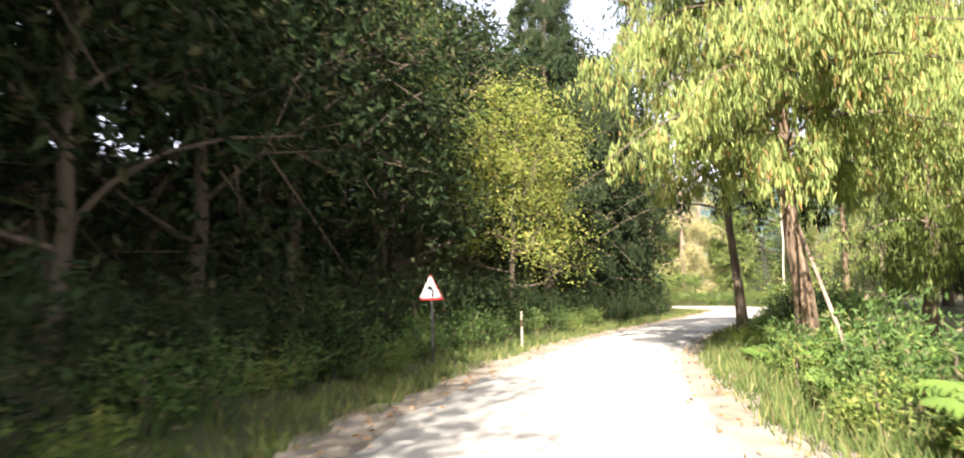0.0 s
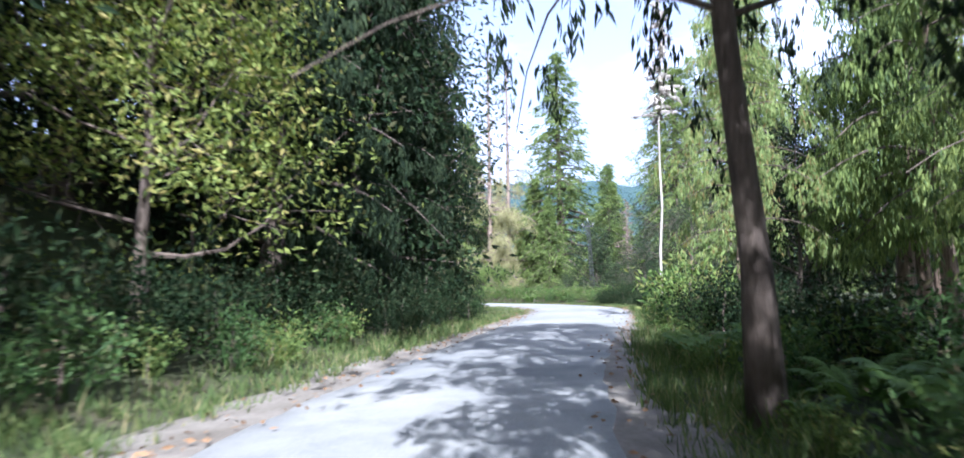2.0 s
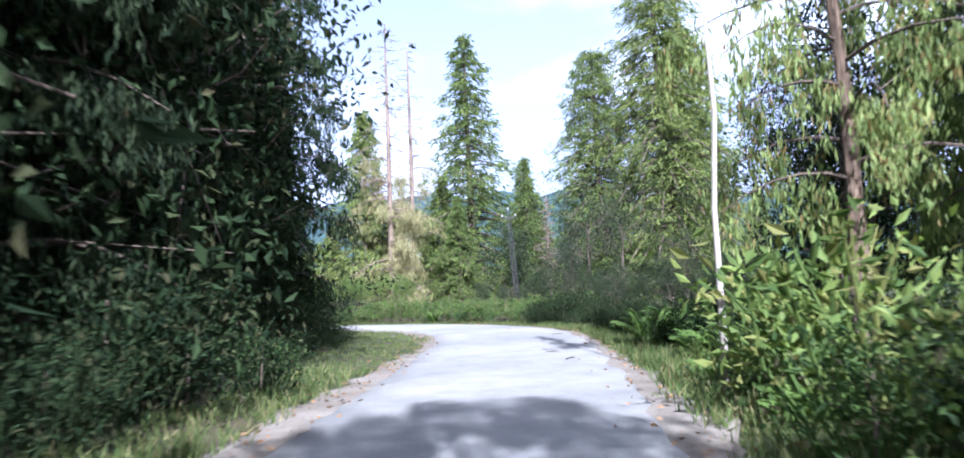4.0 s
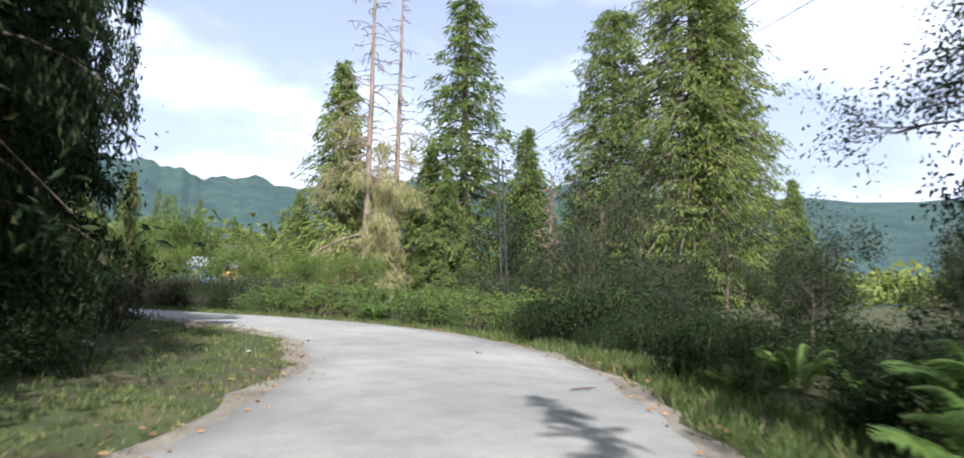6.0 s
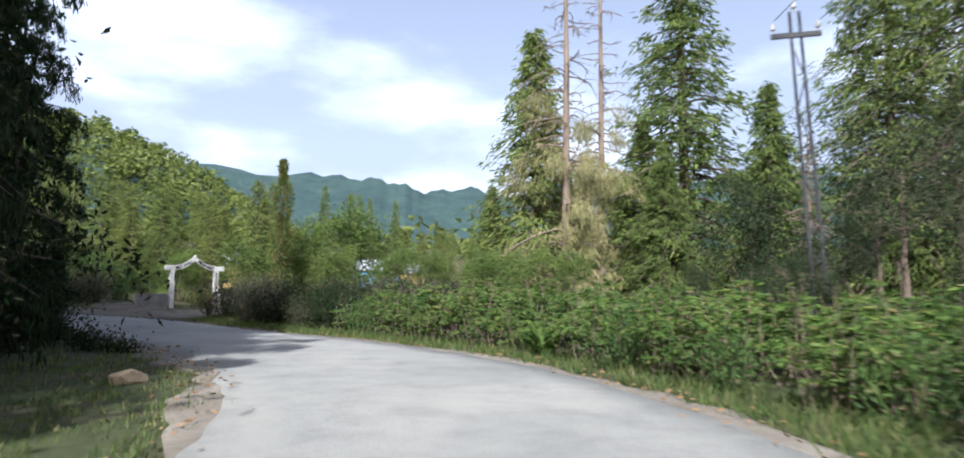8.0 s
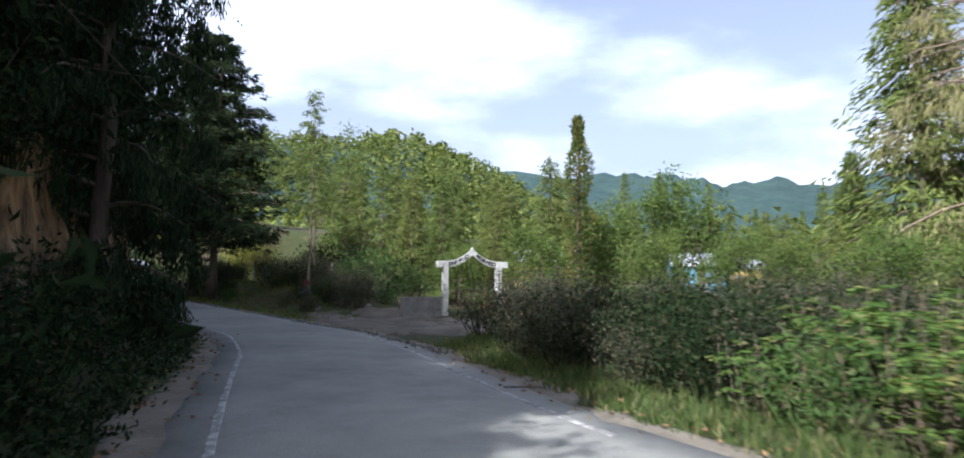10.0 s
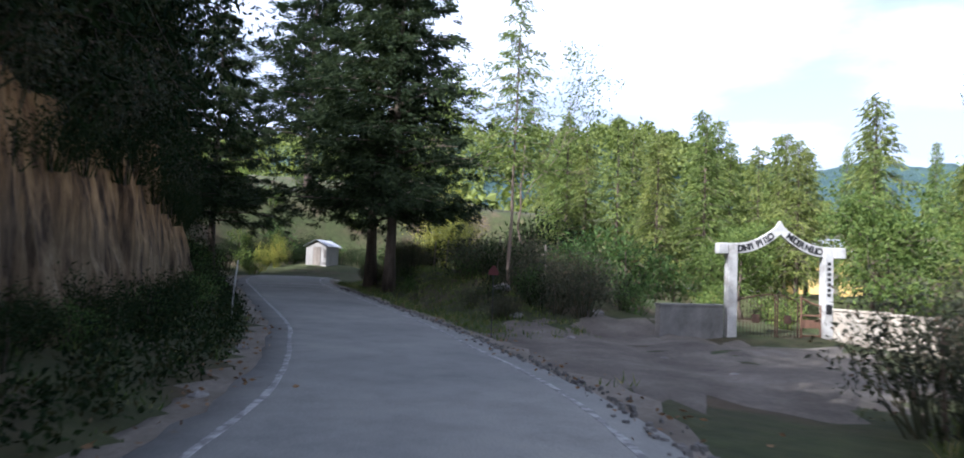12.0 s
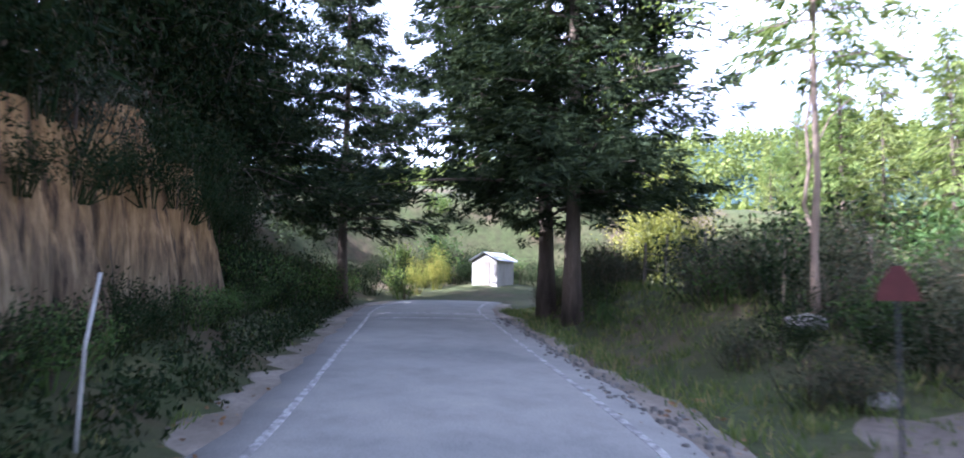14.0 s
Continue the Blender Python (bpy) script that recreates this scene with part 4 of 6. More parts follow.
# scrub with shade in its leaf colour, set where the verge lies dark
sh_d = shrub("dark_scrub", stand(*beside(56, 6.6)), 304, 2.0, 1.2, "scrub crowding the verge, leaves darkened for shade", M_leaf_shade, 20, 52, 0.13, group="dark scrub")
hedge_a = spray_bush("hedge_bush", stand(*beside(74, 5.0)), 321, 1.55, 1.0, "green hedge bush with level sprays over bare brown stems", M_hedge, group="hedge on the bend")
hedge_b = spray_bush("hedge_bush", stand(*beside(77, 5.2)), 322, 1.85, 1.1, "green hedge bush with level sprays over bare brown stems", M_hedge, 10, group="hedge on the bend")
fern_a = fern("bracken", stand(*beside(52, 3.9)), 311, 1.25, 1.0, "arching green bracken clump on the verge", 16, group="bracken along the road")
fern_b = fern("bracken", stand(*beside(54, 5.2)), 312, 1.4, 1.1, "arching green bracken clump on the verge", 17, group="bracken along the road")
fern_c = fern("bracken", stand(*beside(6, 4.3)), 313, 0.9, 1.0, "arching green bracken clump on the verge", 11, group="bracken along the road")
for s in np.arange(-4, 46, 1.25):
    for off, k in ((-4.1, 0), (-5.0, 1)):
        x, y = beside(s + R.uniform(-0.5, 0.5), off + R.uniform(-0.35, 0.35))
        put((sh_a, sh_b)[int(R.integers(2))] if k == 0 and not 33 < s < 44 else sh_d, x, y, R.uniform(0, 360), R.uniform(0.65, 1.1) * (0.75 if k == 0 else 1.2))
for s in np.arange(-2, 47, 1.15):
    for off in (3.7, 4.7, 5.9):
        x, y = beside(s + R.uniform(-0.5, 0.5), off + R.uniform(-0.4, 0.4))
        # shade-coloured scrub replaces most bracken past s = 27
        src = (fern_c, sh_b, fern_c, sh_a)[int(R.integers(4))] if s < 27 or off < 4.2 else (sh_d, sh_d, fern_c)[int(R.integers(3))]
        put(src, x, y, R.uniform(0, 360), R.uniform(0.6, 1.05) * (0.75 if off < 4 else 1.1))

for x, y, k in ((16.3, 36.2, 2.0), (17.9, 37.6, 2.3), (15.4, 33.8, 1.5)):
    put(sh_b, x, y, R.uniform(0, 360), k)

# ---- the bend ----
for s in np.arange(47, 66, 1.0):
    for off in (4.5, 5.4, 6.5, 7.8):
        x, y = beside(s + R.uniform(-0.5, 0.5), off + R.uniform(-0.4, 0.4))
        # past s = 55 shade-coloured scrub stands in for shaded bracken
        put((fern_a, fern_b, fern_b, sh_d)[int(R.integers(4))] if s < 55 else (sh_d, sh_d, fern_a)[int(R.integers(3)) if s < 59 else 0], x, y, R.uniform(0, 360), R.uniform(0.45, 0.95 if s < 53 else 0.85) * (0.75 if off < 5 else 1))
for s in np.arange(66, 92, 0.95):
    for off in (4.3, 5.3, 6.5, 7.9, 9.3):
        x, y = beside(s + R.uniform(-0.5, 0.5), off + R.uniform(-0.4, 0.4))
        if (x - 9) ** 2 + (y - 98) ** 2 > 60:
            put((hedge_a, hedge_b, hedge_a, hedge_b, hedge_b, sh_a, fern_a)[int(R.integers(7))] if 68 < s < 84 else (sh_d, sh_c, sh_d)[int(R.integers(3))] if s > 74 else sh_d, x, y, R.uniform(0, 360), R.uniform(0.75, 1.1) * (0.75 if off < 4.5 else 1))

for s, off, k in ((55, 8.2, 0.2), (57, 6.8, 0.16), (58.6, 8.8, 0.26), (60.5, 7.2, 0.18), (62, 9.0, 0.28), (64, 6.8, 0.17), (66, 8.4, 0.24), (68.4, 7.4, 0.2), (70.4, 9.4, 0.3), (73, 8.0, 0.2)):
    CROOKS.append((*beside(s, off), k))

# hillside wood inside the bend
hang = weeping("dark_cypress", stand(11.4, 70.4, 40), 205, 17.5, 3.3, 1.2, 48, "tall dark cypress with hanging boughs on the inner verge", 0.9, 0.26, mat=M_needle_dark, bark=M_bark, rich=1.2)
for s, off, k in ((34.5, -7.1, 1.1), (37.6, -7.6, 1.15), (41.6, -6.9, 0.95)):
    put(hang, *beside(s, off), R.uniform(0, 360), k)
# southern copies are added to shade the verge, some out of view
for x, y, k in ((10.6, 64.2, 1.0), (12.5, 57.4, 1.0), (10.9, 58.4, 0.95), (9.9, 53.2, 1.0), (9.4, 79.6, 0.62), (8.4, 75.4, 0.85), (8.0, 49.5, 1.05)):
    put(hang, x, y, R.uniform(0, 360), k)
for x, y, k in ((9.6, 52.4, 1.05), (10.8, 57.6, 1.2), (11.2, 62.0, 1.0), (11.2, 66.4, 1.05), (11.4, 70.5, 0.9), (10.4, 74.5, 1.05), (9.8, 77.8, 0.9), (10.2, 70.0, 1.0), (10.6, 58.6, 0.95), (10.4, 63.6, 0.95), (10.6, 54.0, 0.9), (7.6, 48.2, 1.25), (5.6, 44.2, 1.5), (4.0, 49.5, 1.6), (7.0, 53.5, 1.3), (8.2, 55.0, 1.0), (9.8, 57.5, 0.85), (8.6, 62.5, 1.0), (9.4, 66.5, 0.9), (9.0, 71.0, 0.95), (6.4, 69.0, 1.15), (7.6, 74.5, 0.95), (5.2, 65.0, 1.15),
                (4.4, 72.0, 1.2), (5.6, 77.0, 1.0), (2.6, 76.0, 1.2), (3.8, 80.0, 0.9), (6.4, 60.0, 1.2), (6.0, 51.0, 1.2), (1.2, 82.0, 1.0), (-0.6, 79.5, 1.25), (-0.8, 84.2, 1.0), (-3.0, 86.2, 1.0),
                (-4.6, 83.0, 1.25), (-5.8, 88.2, 1.0), (-8.0, 87.0, 1.2), (-8.6, 90.8, 1.0), (-11.4, 91.0, 1.2), (-12.2, 94.0, 0.9), (-15.5, 94.5, 1.1), (7.0, 44.5, 1.1), (3, 48, 1.3), (2, 57, 1.3), (1, 66, 1.3), (-2, 74, 1.3)):
    k *= R.uniform(0.92, 1.06)
    put((left_b, left_c)[int(R.integers(2))], *clear_of_road(x, y, 5.0 * k), R.uniform(0, 360), k)
for s in np.arange(50, S_BANK1 + 6, 1.5):
    off = -9.2 if s < 72 else -7.4
    x, y = beside(s, off + R.uniform(-0.5, 0.5))
    put((sh_a, sh_c)[int(R.integers(2))], x, y, R.uniform(0, 360), R.uniform(0.9, 1.4))

# cut bank of fluted earth beside the last stretch
def bank(name, s0, s1, off, top, label, mat, seed, low=0.3):
    rng = rngs(seed)
    ss = np.arange(s0, s1, 0.11)
    rows = []
    zs = np.linspace(0, 1, 15)
    for i, s in enumerate(ss):
        edge = smoothstep(s0, s0 + 3, s) * smoothstep(s1, s1 - 3, s)
        hgt = (top + 0.35 * math.sin(s * 0.8) + 0.2 * math.sin(s * 2.1)) * max(0.12, edge)
        col = []
        for z in zs:
            q = Vector((s * 2.6, z * 0.9, seed))
            rib = noise.noise(q) * 0.30 + abs(noise.noise(Vector((s * 6.5, z * 1.6, seed + 4)))) * 0.20 + noise.noise(Vector((s * 1.1, z * 5.0, seed + 9))) * 0.10
            o = off - 0.55 * z**1.2 + rib * (0.35 + 0.65 * math.sin(math.pi * min(1, z + 0.15))) + rng.normal() * 0.012
            x, y = beside(s, o)
            col.append((x, y, low + hgt * z))
        x, y = beside(s, off - 2.6)
        col.append((x, y, low + hgt + 0.1))
        rows.append(col)
    k = len(rows[0])
    geo = Geo()
    geo.add([v for c in rows for v in c], [[i * k + j, (i + 1) * k + j, (i + 1) * k + j + 1, i * k + j + 1] for i in range(len(rows) - 1) for j in range(k - 1)])
    return tagged(new(name, geo.mesh(name, mat)), label, "earth bank", kind="structure")


for s in np.arange(S_BANK0, S_BANK1 + 1, 0.9):
    x, y = beside(s, -4.9 + R.uniform(-0.3, 0.2))
    put((sh_d, sh_c, sh_d)[int(R.integers(3))], x, y, R.uniform(0, 360), R.uniform(0.6, 1.0), 3.2 + 0.3 * math.sin(s) - ground_z(x, y))
for s in np.arange(S_BANK0 + 2, S_BANK1 + 1, 1.1):
    x, y = beside(s, -4.55 + R.uniform(-0.1, 0.15))
    put(sh_d, x, y, R.uniform(0, 360), R.uniform(0.35, 0.6), 2.7 + R.uniform(-0.3, 0.3) - ground_z(x, y))
for s in np.arange(S_BANK0 - 4, S_BANK0 + 3, 0.6):
    x, y = beside(s, -4.3 + R.uniform(-0.4, 0.3))
    put(sh_d, x, y, R.uniform(0, 360), R.uniform(0.6, 1.05))
# tall dark trees over the bank
for s, off, k, tall in ((S_BANK0 - 1.5, -8.2, 0.95, 1.5), (S_BANK0 + 2, -8.6, 1.0, 1.6), (S_BANK0 + 5.5, -8.4, 1.0, 1.5), (S_BANK0 + 9, -8.8, 1.05, 1.55), (S_BANK0 + 12.5, -8.4, 1.0, 1.5), (S_BANK0 + 15, -8.8, 1.0, 1.35)):
    x, y = beside(s, off)
    put((left_b, left_c)[int(R.integers(2))], x, y, R.uniform(0, 360), k, 0, tall)
for s, off, k in ((S_BANK1 + 2.5, -7.2, 0.5), (S_BANK1 + 6.0, -7.6, 0.42), (S_BANK1 + 9.5, -8.6, 0.44), (S_BANK1 + 13.0, -10.0, 0.42)):
    put(hang, *beside(s, off), R.uniform(0, 360), k)
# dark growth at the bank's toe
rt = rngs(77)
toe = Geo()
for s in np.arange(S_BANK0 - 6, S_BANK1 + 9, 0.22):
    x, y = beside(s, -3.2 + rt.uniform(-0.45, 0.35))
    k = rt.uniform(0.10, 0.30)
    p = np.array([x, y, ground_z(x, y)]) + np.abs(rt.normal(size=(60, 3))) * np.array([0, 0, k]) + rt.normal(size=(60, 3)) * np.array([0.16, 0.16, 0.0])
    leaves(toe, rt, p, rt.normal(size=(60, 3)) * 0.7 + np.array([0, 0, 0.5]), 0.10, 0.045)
tagged(new("undergrowth", toe.mesh("undergrowth", M_leaf_shade)), "low dark undergrowth along the foot of the earth bank", "undergrowth", kind="stuff")
for s in np.arange(S_BANK0 - 2, S_BANK1 + 2, 0.55):
    x, y = beside(s, -3.95 + R.uniform(-0.25, 0.2))
    if math.hypot(x + 1.6, y - 91.9) > 0.35:
        put((sh_d, sh_d, sh_a)[int(R.integers(3))], x, y, R.uniform(0, 360), R.uniform(0.28, 0.50))
for s in np.arange(S_BANK0 - 1, S_BANK1 + 8, 1.8):
    x, y = beside(s, -7.5 + R.uniform(-0.3, 0.3))
    put((left_b, left_c)[int(R.integers(2))], x, y, R.uniform(0, 360), R.uniform(0.8, 1.0), max(0, 3.3 - ground_z(x, y)) if s < S_BANK1 - 1 else 0.0)
for s in np.arange(S_BANK1 - 1, S_BANK1 + 22, 0.9):
    for off in (-4.4, -5.6):
        x, y = beside(s, off + R.uniform(-0.4, 0.3))
        put((sh_d, sh_d, sh_a)[int(R.integers(3))], x, y, R.uniform(0, 360), R.uniform(0.6, 1.0))
bank("cut_bank", S_BANK0 - 1, S_BANK1 + 1, -4.2, 3.9, "steep cut bank of fluted ochre earth", M_bank, 5, -0.3)
for s in np.arange(s_of(15.0, 43.5), s_of(20.0, 55.5), 0.8):
    x, y = beside(s, -6.1 + R.uniform(-0.5, 0.3))
    put(sh_d, x, y, R.uniform(0, 360), R.uniform(0.35, 0.75))
    x, y = beside(s, -7.6 + R.uniform(-0.4, 0.4))
    put(sh_d, x, y, R.uniform(0, 360), R.uniform(0.9, 1.3))
bank("red_earth_bank", s_of(15.5, 44.5), s_of(19.8, 54.5), -6.9, 1.5, "low bank of raw reddish earth under the trees", M_redearth, 6, 0.0)

# ---- far side of the valley: single trees ----
CON = "tall green conifer with layered drooping sprays, in full sun"
con_a = conifer("conifer", stand(35.0, 134.0), 401, 31, 9.4, 1.0, 150, 0.95, 0.19, 0.5, label=CON, sprays=14, per=8, group="conifers beyond the hedge")
conifer("tall_conifer", stand(51.7, 132.0, 30), 402, 45, 12.0, 3, 160, 1.05, 0.21, 0.4, label="very tall conifer with open tiered crown, in full sun", sprays=15, per=8, shape=0.72, thin_top=0.5, split=True)
dead_conifer("dead_conifer", stand(37.2, 128.3), 403, 43, 10, 0.5, "tall dead conifer, bare at the top with pale hanging twigs below", True, 0.50, veil=2.4, group="dead conifers")
dead_conifer("dead_conifer", stand(43.8, 138.5, 50), 404, 45, 8.5, 1.0, "tall dead conifer, bare at the top with pale hanging twigs below", True, 0.52, veil=2.2, group="dead conifers")
big = conifer("big_conifer", stand(77, 115), 405, 54, 12.6, 3, 260, 1.05, 0.17, 0.6, label="broad tall conifer with heavy hanging boughs", sprays=17, per=9, shape=0.36, split=True)
put(big, 83, 117, 60, 0.82)
put(big, 68.5, 121.0, 200, 0.75)
put(con_a, 56.0, 121.5, 70, 0.72)
put(con_a, 47.5, 134.0, 120, 0.7)
put(con_a, 60.0, 128.0, 20, 0.62)
put(con_a, 30.5, 138.0, 190, 0.42)
put(con_a, 47.0, 126.0, 250, 0.55)
put(con_a, 98, 118, 250, 0.62)
dead_conifer("white_snag", stand(55, 113), 406, 15, 2.6, 5, "bleached bare dead tree with thin limbs", False, 0.16)
crook = bare_tree("dark_crooked_tree", stand(51, 97), 407, 15, "dark crooked tree with a thin uneven crown", 0.26, M_bark, 5, 0.75, M_needle_dark, leaf=0.30, many=6, group="crooked trees")
bare_tree("dark_crooked_tree", stand(58, 101, 140), 408, 16, "dark crooked tree with a thin uneven crown", 0.28, M_bark, 5, 0.7, M_needle_dark, leaf=0.30, many=6, group="crooked trees")
bare_tree("dark_spreading_tree", stand(34.0, 51.2), 409, 13, "dark spreading tree with fine bare twigs and few leaves", 0.22, M_bark, 5, 0.7, M_leaf_shade)
put(left_b, 30.2, 47.4, 30, 0.75, 0, 1.6)
put(left_c, 33.5, 50.0, 110, 0.9, 0, 1.2)
put(left_c, 37.5, 54.0, 210, 0.9, 0, 1.1)
put(left_c, 39.5, 51.0, 40, 0.9)
put(left_b, 43.0, 54.0, 140, 0.8)
for x, y, k in CROOKS:
    put(crook, x, y, R.uniform(0, 360), k)
put(crook, 46.5, 93.0, 110, 0.62)
put(crook, 55.5, 86.0, 300, 0.6)
# thicket shade comes from its deepened leaf colour
dark_a = broadleaf("thicket_tree", stand(46, 84, 0, 0.45), 410, 9, 4.2, "thicket tree on the outer side of the bend, darkened for shade", M_needle_dark, 12, 8, 45, 0.34, 0.18, 0.08, group="thicket past the bracken")
for x, y, k in ((38, 76, 0.75), (42, 92, 0.9), (52, 88, 1.1), (57, 92, 1.2), (61, 84, 1.1), (49, 72, 1.0), (55, 66, 1.1), (63, 72, 1.2), (46, 62, 0.9), (40, 66, 0.7), (66, 94, 1.25), (47, 104, 0.8), (40, 102, 0.65), (54, 78, 1.2),
                (35, 70, 0.6), (37, 62, 0.65), (37, 55, 1.0), (41, 50, 1.2), (34, 83, 0.55), (38, 90, 0.6)):
    put(dark_a, x, y, R.uniform(0, 360), k * 0.42, 0, R.uniform(0.7, 1.3))

put(dark_a, 48.5, 111.0, 40, 0.9, 0, 1.3)
put(dark_a, 53.0, 106.0, 140, 0.7, 0, 1.2)

# ---- round the gate ----
for _ in range(40):
    x, y = R.uniform(11.9, 23), R.uniform(89.3, 97.5)
    put(sh_c, x, y, R.uniform(0, 360), R.uniform(0.75, 1.12))
for s in np.arange(s_of(1, 94), s_of(-17, 105), 0.9):
    for off in (4.4, 5.6, 7.0, 8.6):
        x, y = beside(s + R.uniform(-0.4, 0.4), off + R.uniform(-0.4, 0.4))
        gap = (x - 4.2) * 0.792 + (y - 90.4) * 0.61
        if math.hypot((x - 6.9) / 5.9, (y - 95.9) / 7.0) > 1 and not (-0.6 < gap < 1.3 and y > 99.5):
            put((sh_d, sh_c, sh_c, sh_a)[int(R.integers(4))], x, y, R.uniform(0, 360), R.uniform(0.38, 0.6) if off < 5 else R.uniform(0.6, 1.0))
for x, y, k in ((4.6, 106.4, 0.9), (6.6, 108.2, 1.1), (8.6, 107.4, 0.9), (10.6, 108.6, 1.3), (5.6, 110.6, 1.4)):
    put(sh_b, x, y, R.uniform(0, 360), k)
columnar("columnar_cypress", stand(12.55, 104.6), 501, 9.9, 0.56, "narrow upright cypress with olive and russet leaves", M_olive)
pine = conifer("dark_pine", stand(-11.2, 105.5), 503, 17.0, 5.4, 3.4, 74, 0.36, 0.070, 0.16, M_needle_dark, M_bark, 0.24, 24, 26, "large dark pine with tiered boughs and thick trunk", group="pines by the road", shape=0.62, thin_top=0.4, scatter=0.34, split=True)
put(pine, -8.7, 104.2, 160, 0.94)
put(pine, -31.0, 117.5, 60, 1.2)
put(pine, -18.0, 97.6, 250, 0.70)
put(pine, -20.5, 103.0, 20, 0.84)
conifer("slim_conifer", stand(-0.6, 101.5), 504, 10.6, 1.5, 4.0, 56, 0.24, 0.05, 0.35, M_needle, M_bark_dead, 0.06, 8, 9, "slim straight tree with pale trunk and thin grey-green sprays", thin_top=0.4, shape=0.7)
bare_tree("slim_bare_tree", stand(-2.6, 105.2, 70), 505, 10.0, "slim pale tree with sparse leaves above the bushes", 0.06, M_bark_dead, 4, 0.40, M_needle)
gold = shrub("golden_shrub", stand(-14.2, 114.3), 506, 6.2, 2.0, "sunlit golden-green shrub behind the pines", M_gold, 30, 110, 0.16)
put(gold, -11.6, 112.0, 80, 0.85)
for x, y, k in ((-5.6, 110.4, 1.7), (-3.6, 109.6, 1.8), (-1.6, 108.8, 1.7), (0.4, 108.2, 1.7), (-4.4, 107.2, 0.9), (-2.2, 106.6, 0.8)):
    put((sh_d, sh_a)[int(R.integers(2))], x, y, R.uniform(0, 360), k)
for x, y, k in ((-8.4, 112.2, 1.2), (-6.4, 112.8, 1.4), (-4.4, 111.8, 1.5), (-2.4, 112.4, 1.4), (-0.4, 111.4, 1.5), (1.6, 110.4, 1.3), (-5.4, 115.0, 1.6), (-1.4, 114.6, 1.6)):
    put((sh_d, sh_a)[int(R.integers(2))], x, y, R.uniform(0, 360), k)
put(gold, -23.6, 109.4, 30, 0.36)
put(gold, -22.8, 107.8, 130, 0.3)
for x, y, k in ((-21.5, 106.4, 0.9), (-24.4, 107.6, 1.1), (-27.0, 109.0, 1.3), (-29.5, 113.0, 1.4), (-22.6, 112.6, 0.8), (-33.0, 119.0, 1.6), (-29.0, 121.0, 1.5), (-36.0, 114.0, 1.7), (-26.2, 118.6, 1.2)):
    put(sh_b, x, y, R.uniform(0, 360), k)
put(sh_a, -25.0, 110.8, 30, 1.2)
put(sh_a, -26.8, 111.8, 30, 1.3)

# wooded valley floor
mid = conifer("valley_conifer", stand(8, 119, 0, 0.75), 510, 13, 3.2, 1.5, 84, 0.46, 0.095, 0.5, M_far, M_bark, 0.16, 8, 8, "sunlit conifer in the wooded valley", group="valley trees", shape=0.7)
mid_d = conifer("valley_conifer", stand(-2.0, 124.0, 40, 0.8), 512, 14, 3.0, 1.2, 84, 0.46, 0.095, 0.45, M_needle, M_bark, 0.16, 8, 8, "green conifer in the wooded valley", group="valley trees", shape=0.85)
mid_b = broadleaf("valley_tree", stand(17, 112), 511, 8, 3.0, "round leafy tree in the wooded valley", M_cypress, 11, 7, 70, 0.27, 0.14, 0.12, group="valley trees")
spots = [(1, 116, 0.8), (4.5, 121, 0.8), (-3, 120, 0.95), (-6, 126, 1.1), (11.5, 115, 0.6), (13, 125, 0.75), (-10, 122, 1.0), (22, 118, 0.6), (27, 124, 0.6), (-14, 128, 1.1), (6, 130, 0.9), (-1, 133, 1.1), (24.5, 131, 0.7), (20.5, 141, 0.8)]
for x, y, k in spots:
    put(mid, x, y, R.uniform(0, 360), k * 0.74)
for x, y, k in ((13, 108, 0.6), (16, 106, 0.55), (20, 109, 0.6), (23, 112, 0.55), (27, 116, 0.6), (9.5, 109, 0.65), (4.5, 110, 0.5), (30, 121, 0.6), (12, 117, 0.8), (20, 122, 0.5), (3, 113, 0.5), (26, 103, 0.55), (30, 108, 0.6), (34, 112, 0.6)):
    put(mid_b, x, y, R.uniform(0, 360), k)
for _ in range(70):
    b, r = R.uniform(-14, 60), R.uniform(85, 190)
    x, y = 15 - r * math.sin(radians(b)), 60 + r * math.cos(radians(b))
    if s_of(x, y) < ARC[-1] - 1 and not (b > 29 and r < 135) and abs(road_coords(np.array([x]), np.array([y]))[1][0]) > 9 and math.hypot(x + 22, y - 113) > 9 and math.hypot(x - 17.7, y - 127) > 6:
        put((mid, mid_d, mid, mid_d, mid_b)[int(R.integers(5))], x, y, R.uniform(0, 360), R.uniform(0.6, 0.95) * (1.35 if r > 110 and b > 4 else 1.0))

for _ in range(46):
    b, r = R.uniform(-13, 17), R.uniform(62, 150)
    x, y = 15 - r * math.sin(radians(b)), 60 + r * math.cos(radians(b))
    if abs(road_coords(np.array([x]), np.array([y]))[1][0]) > 9 and math.hypot(x - 17.7, y - 127) > 6 and math.hypot(x - 7, y - 99) > 9:
        put(mid_d, x, y, R.uniform(0, 360), R.uniform(0.32, 0.66), 0, R.uniform(1.0, 1.25))
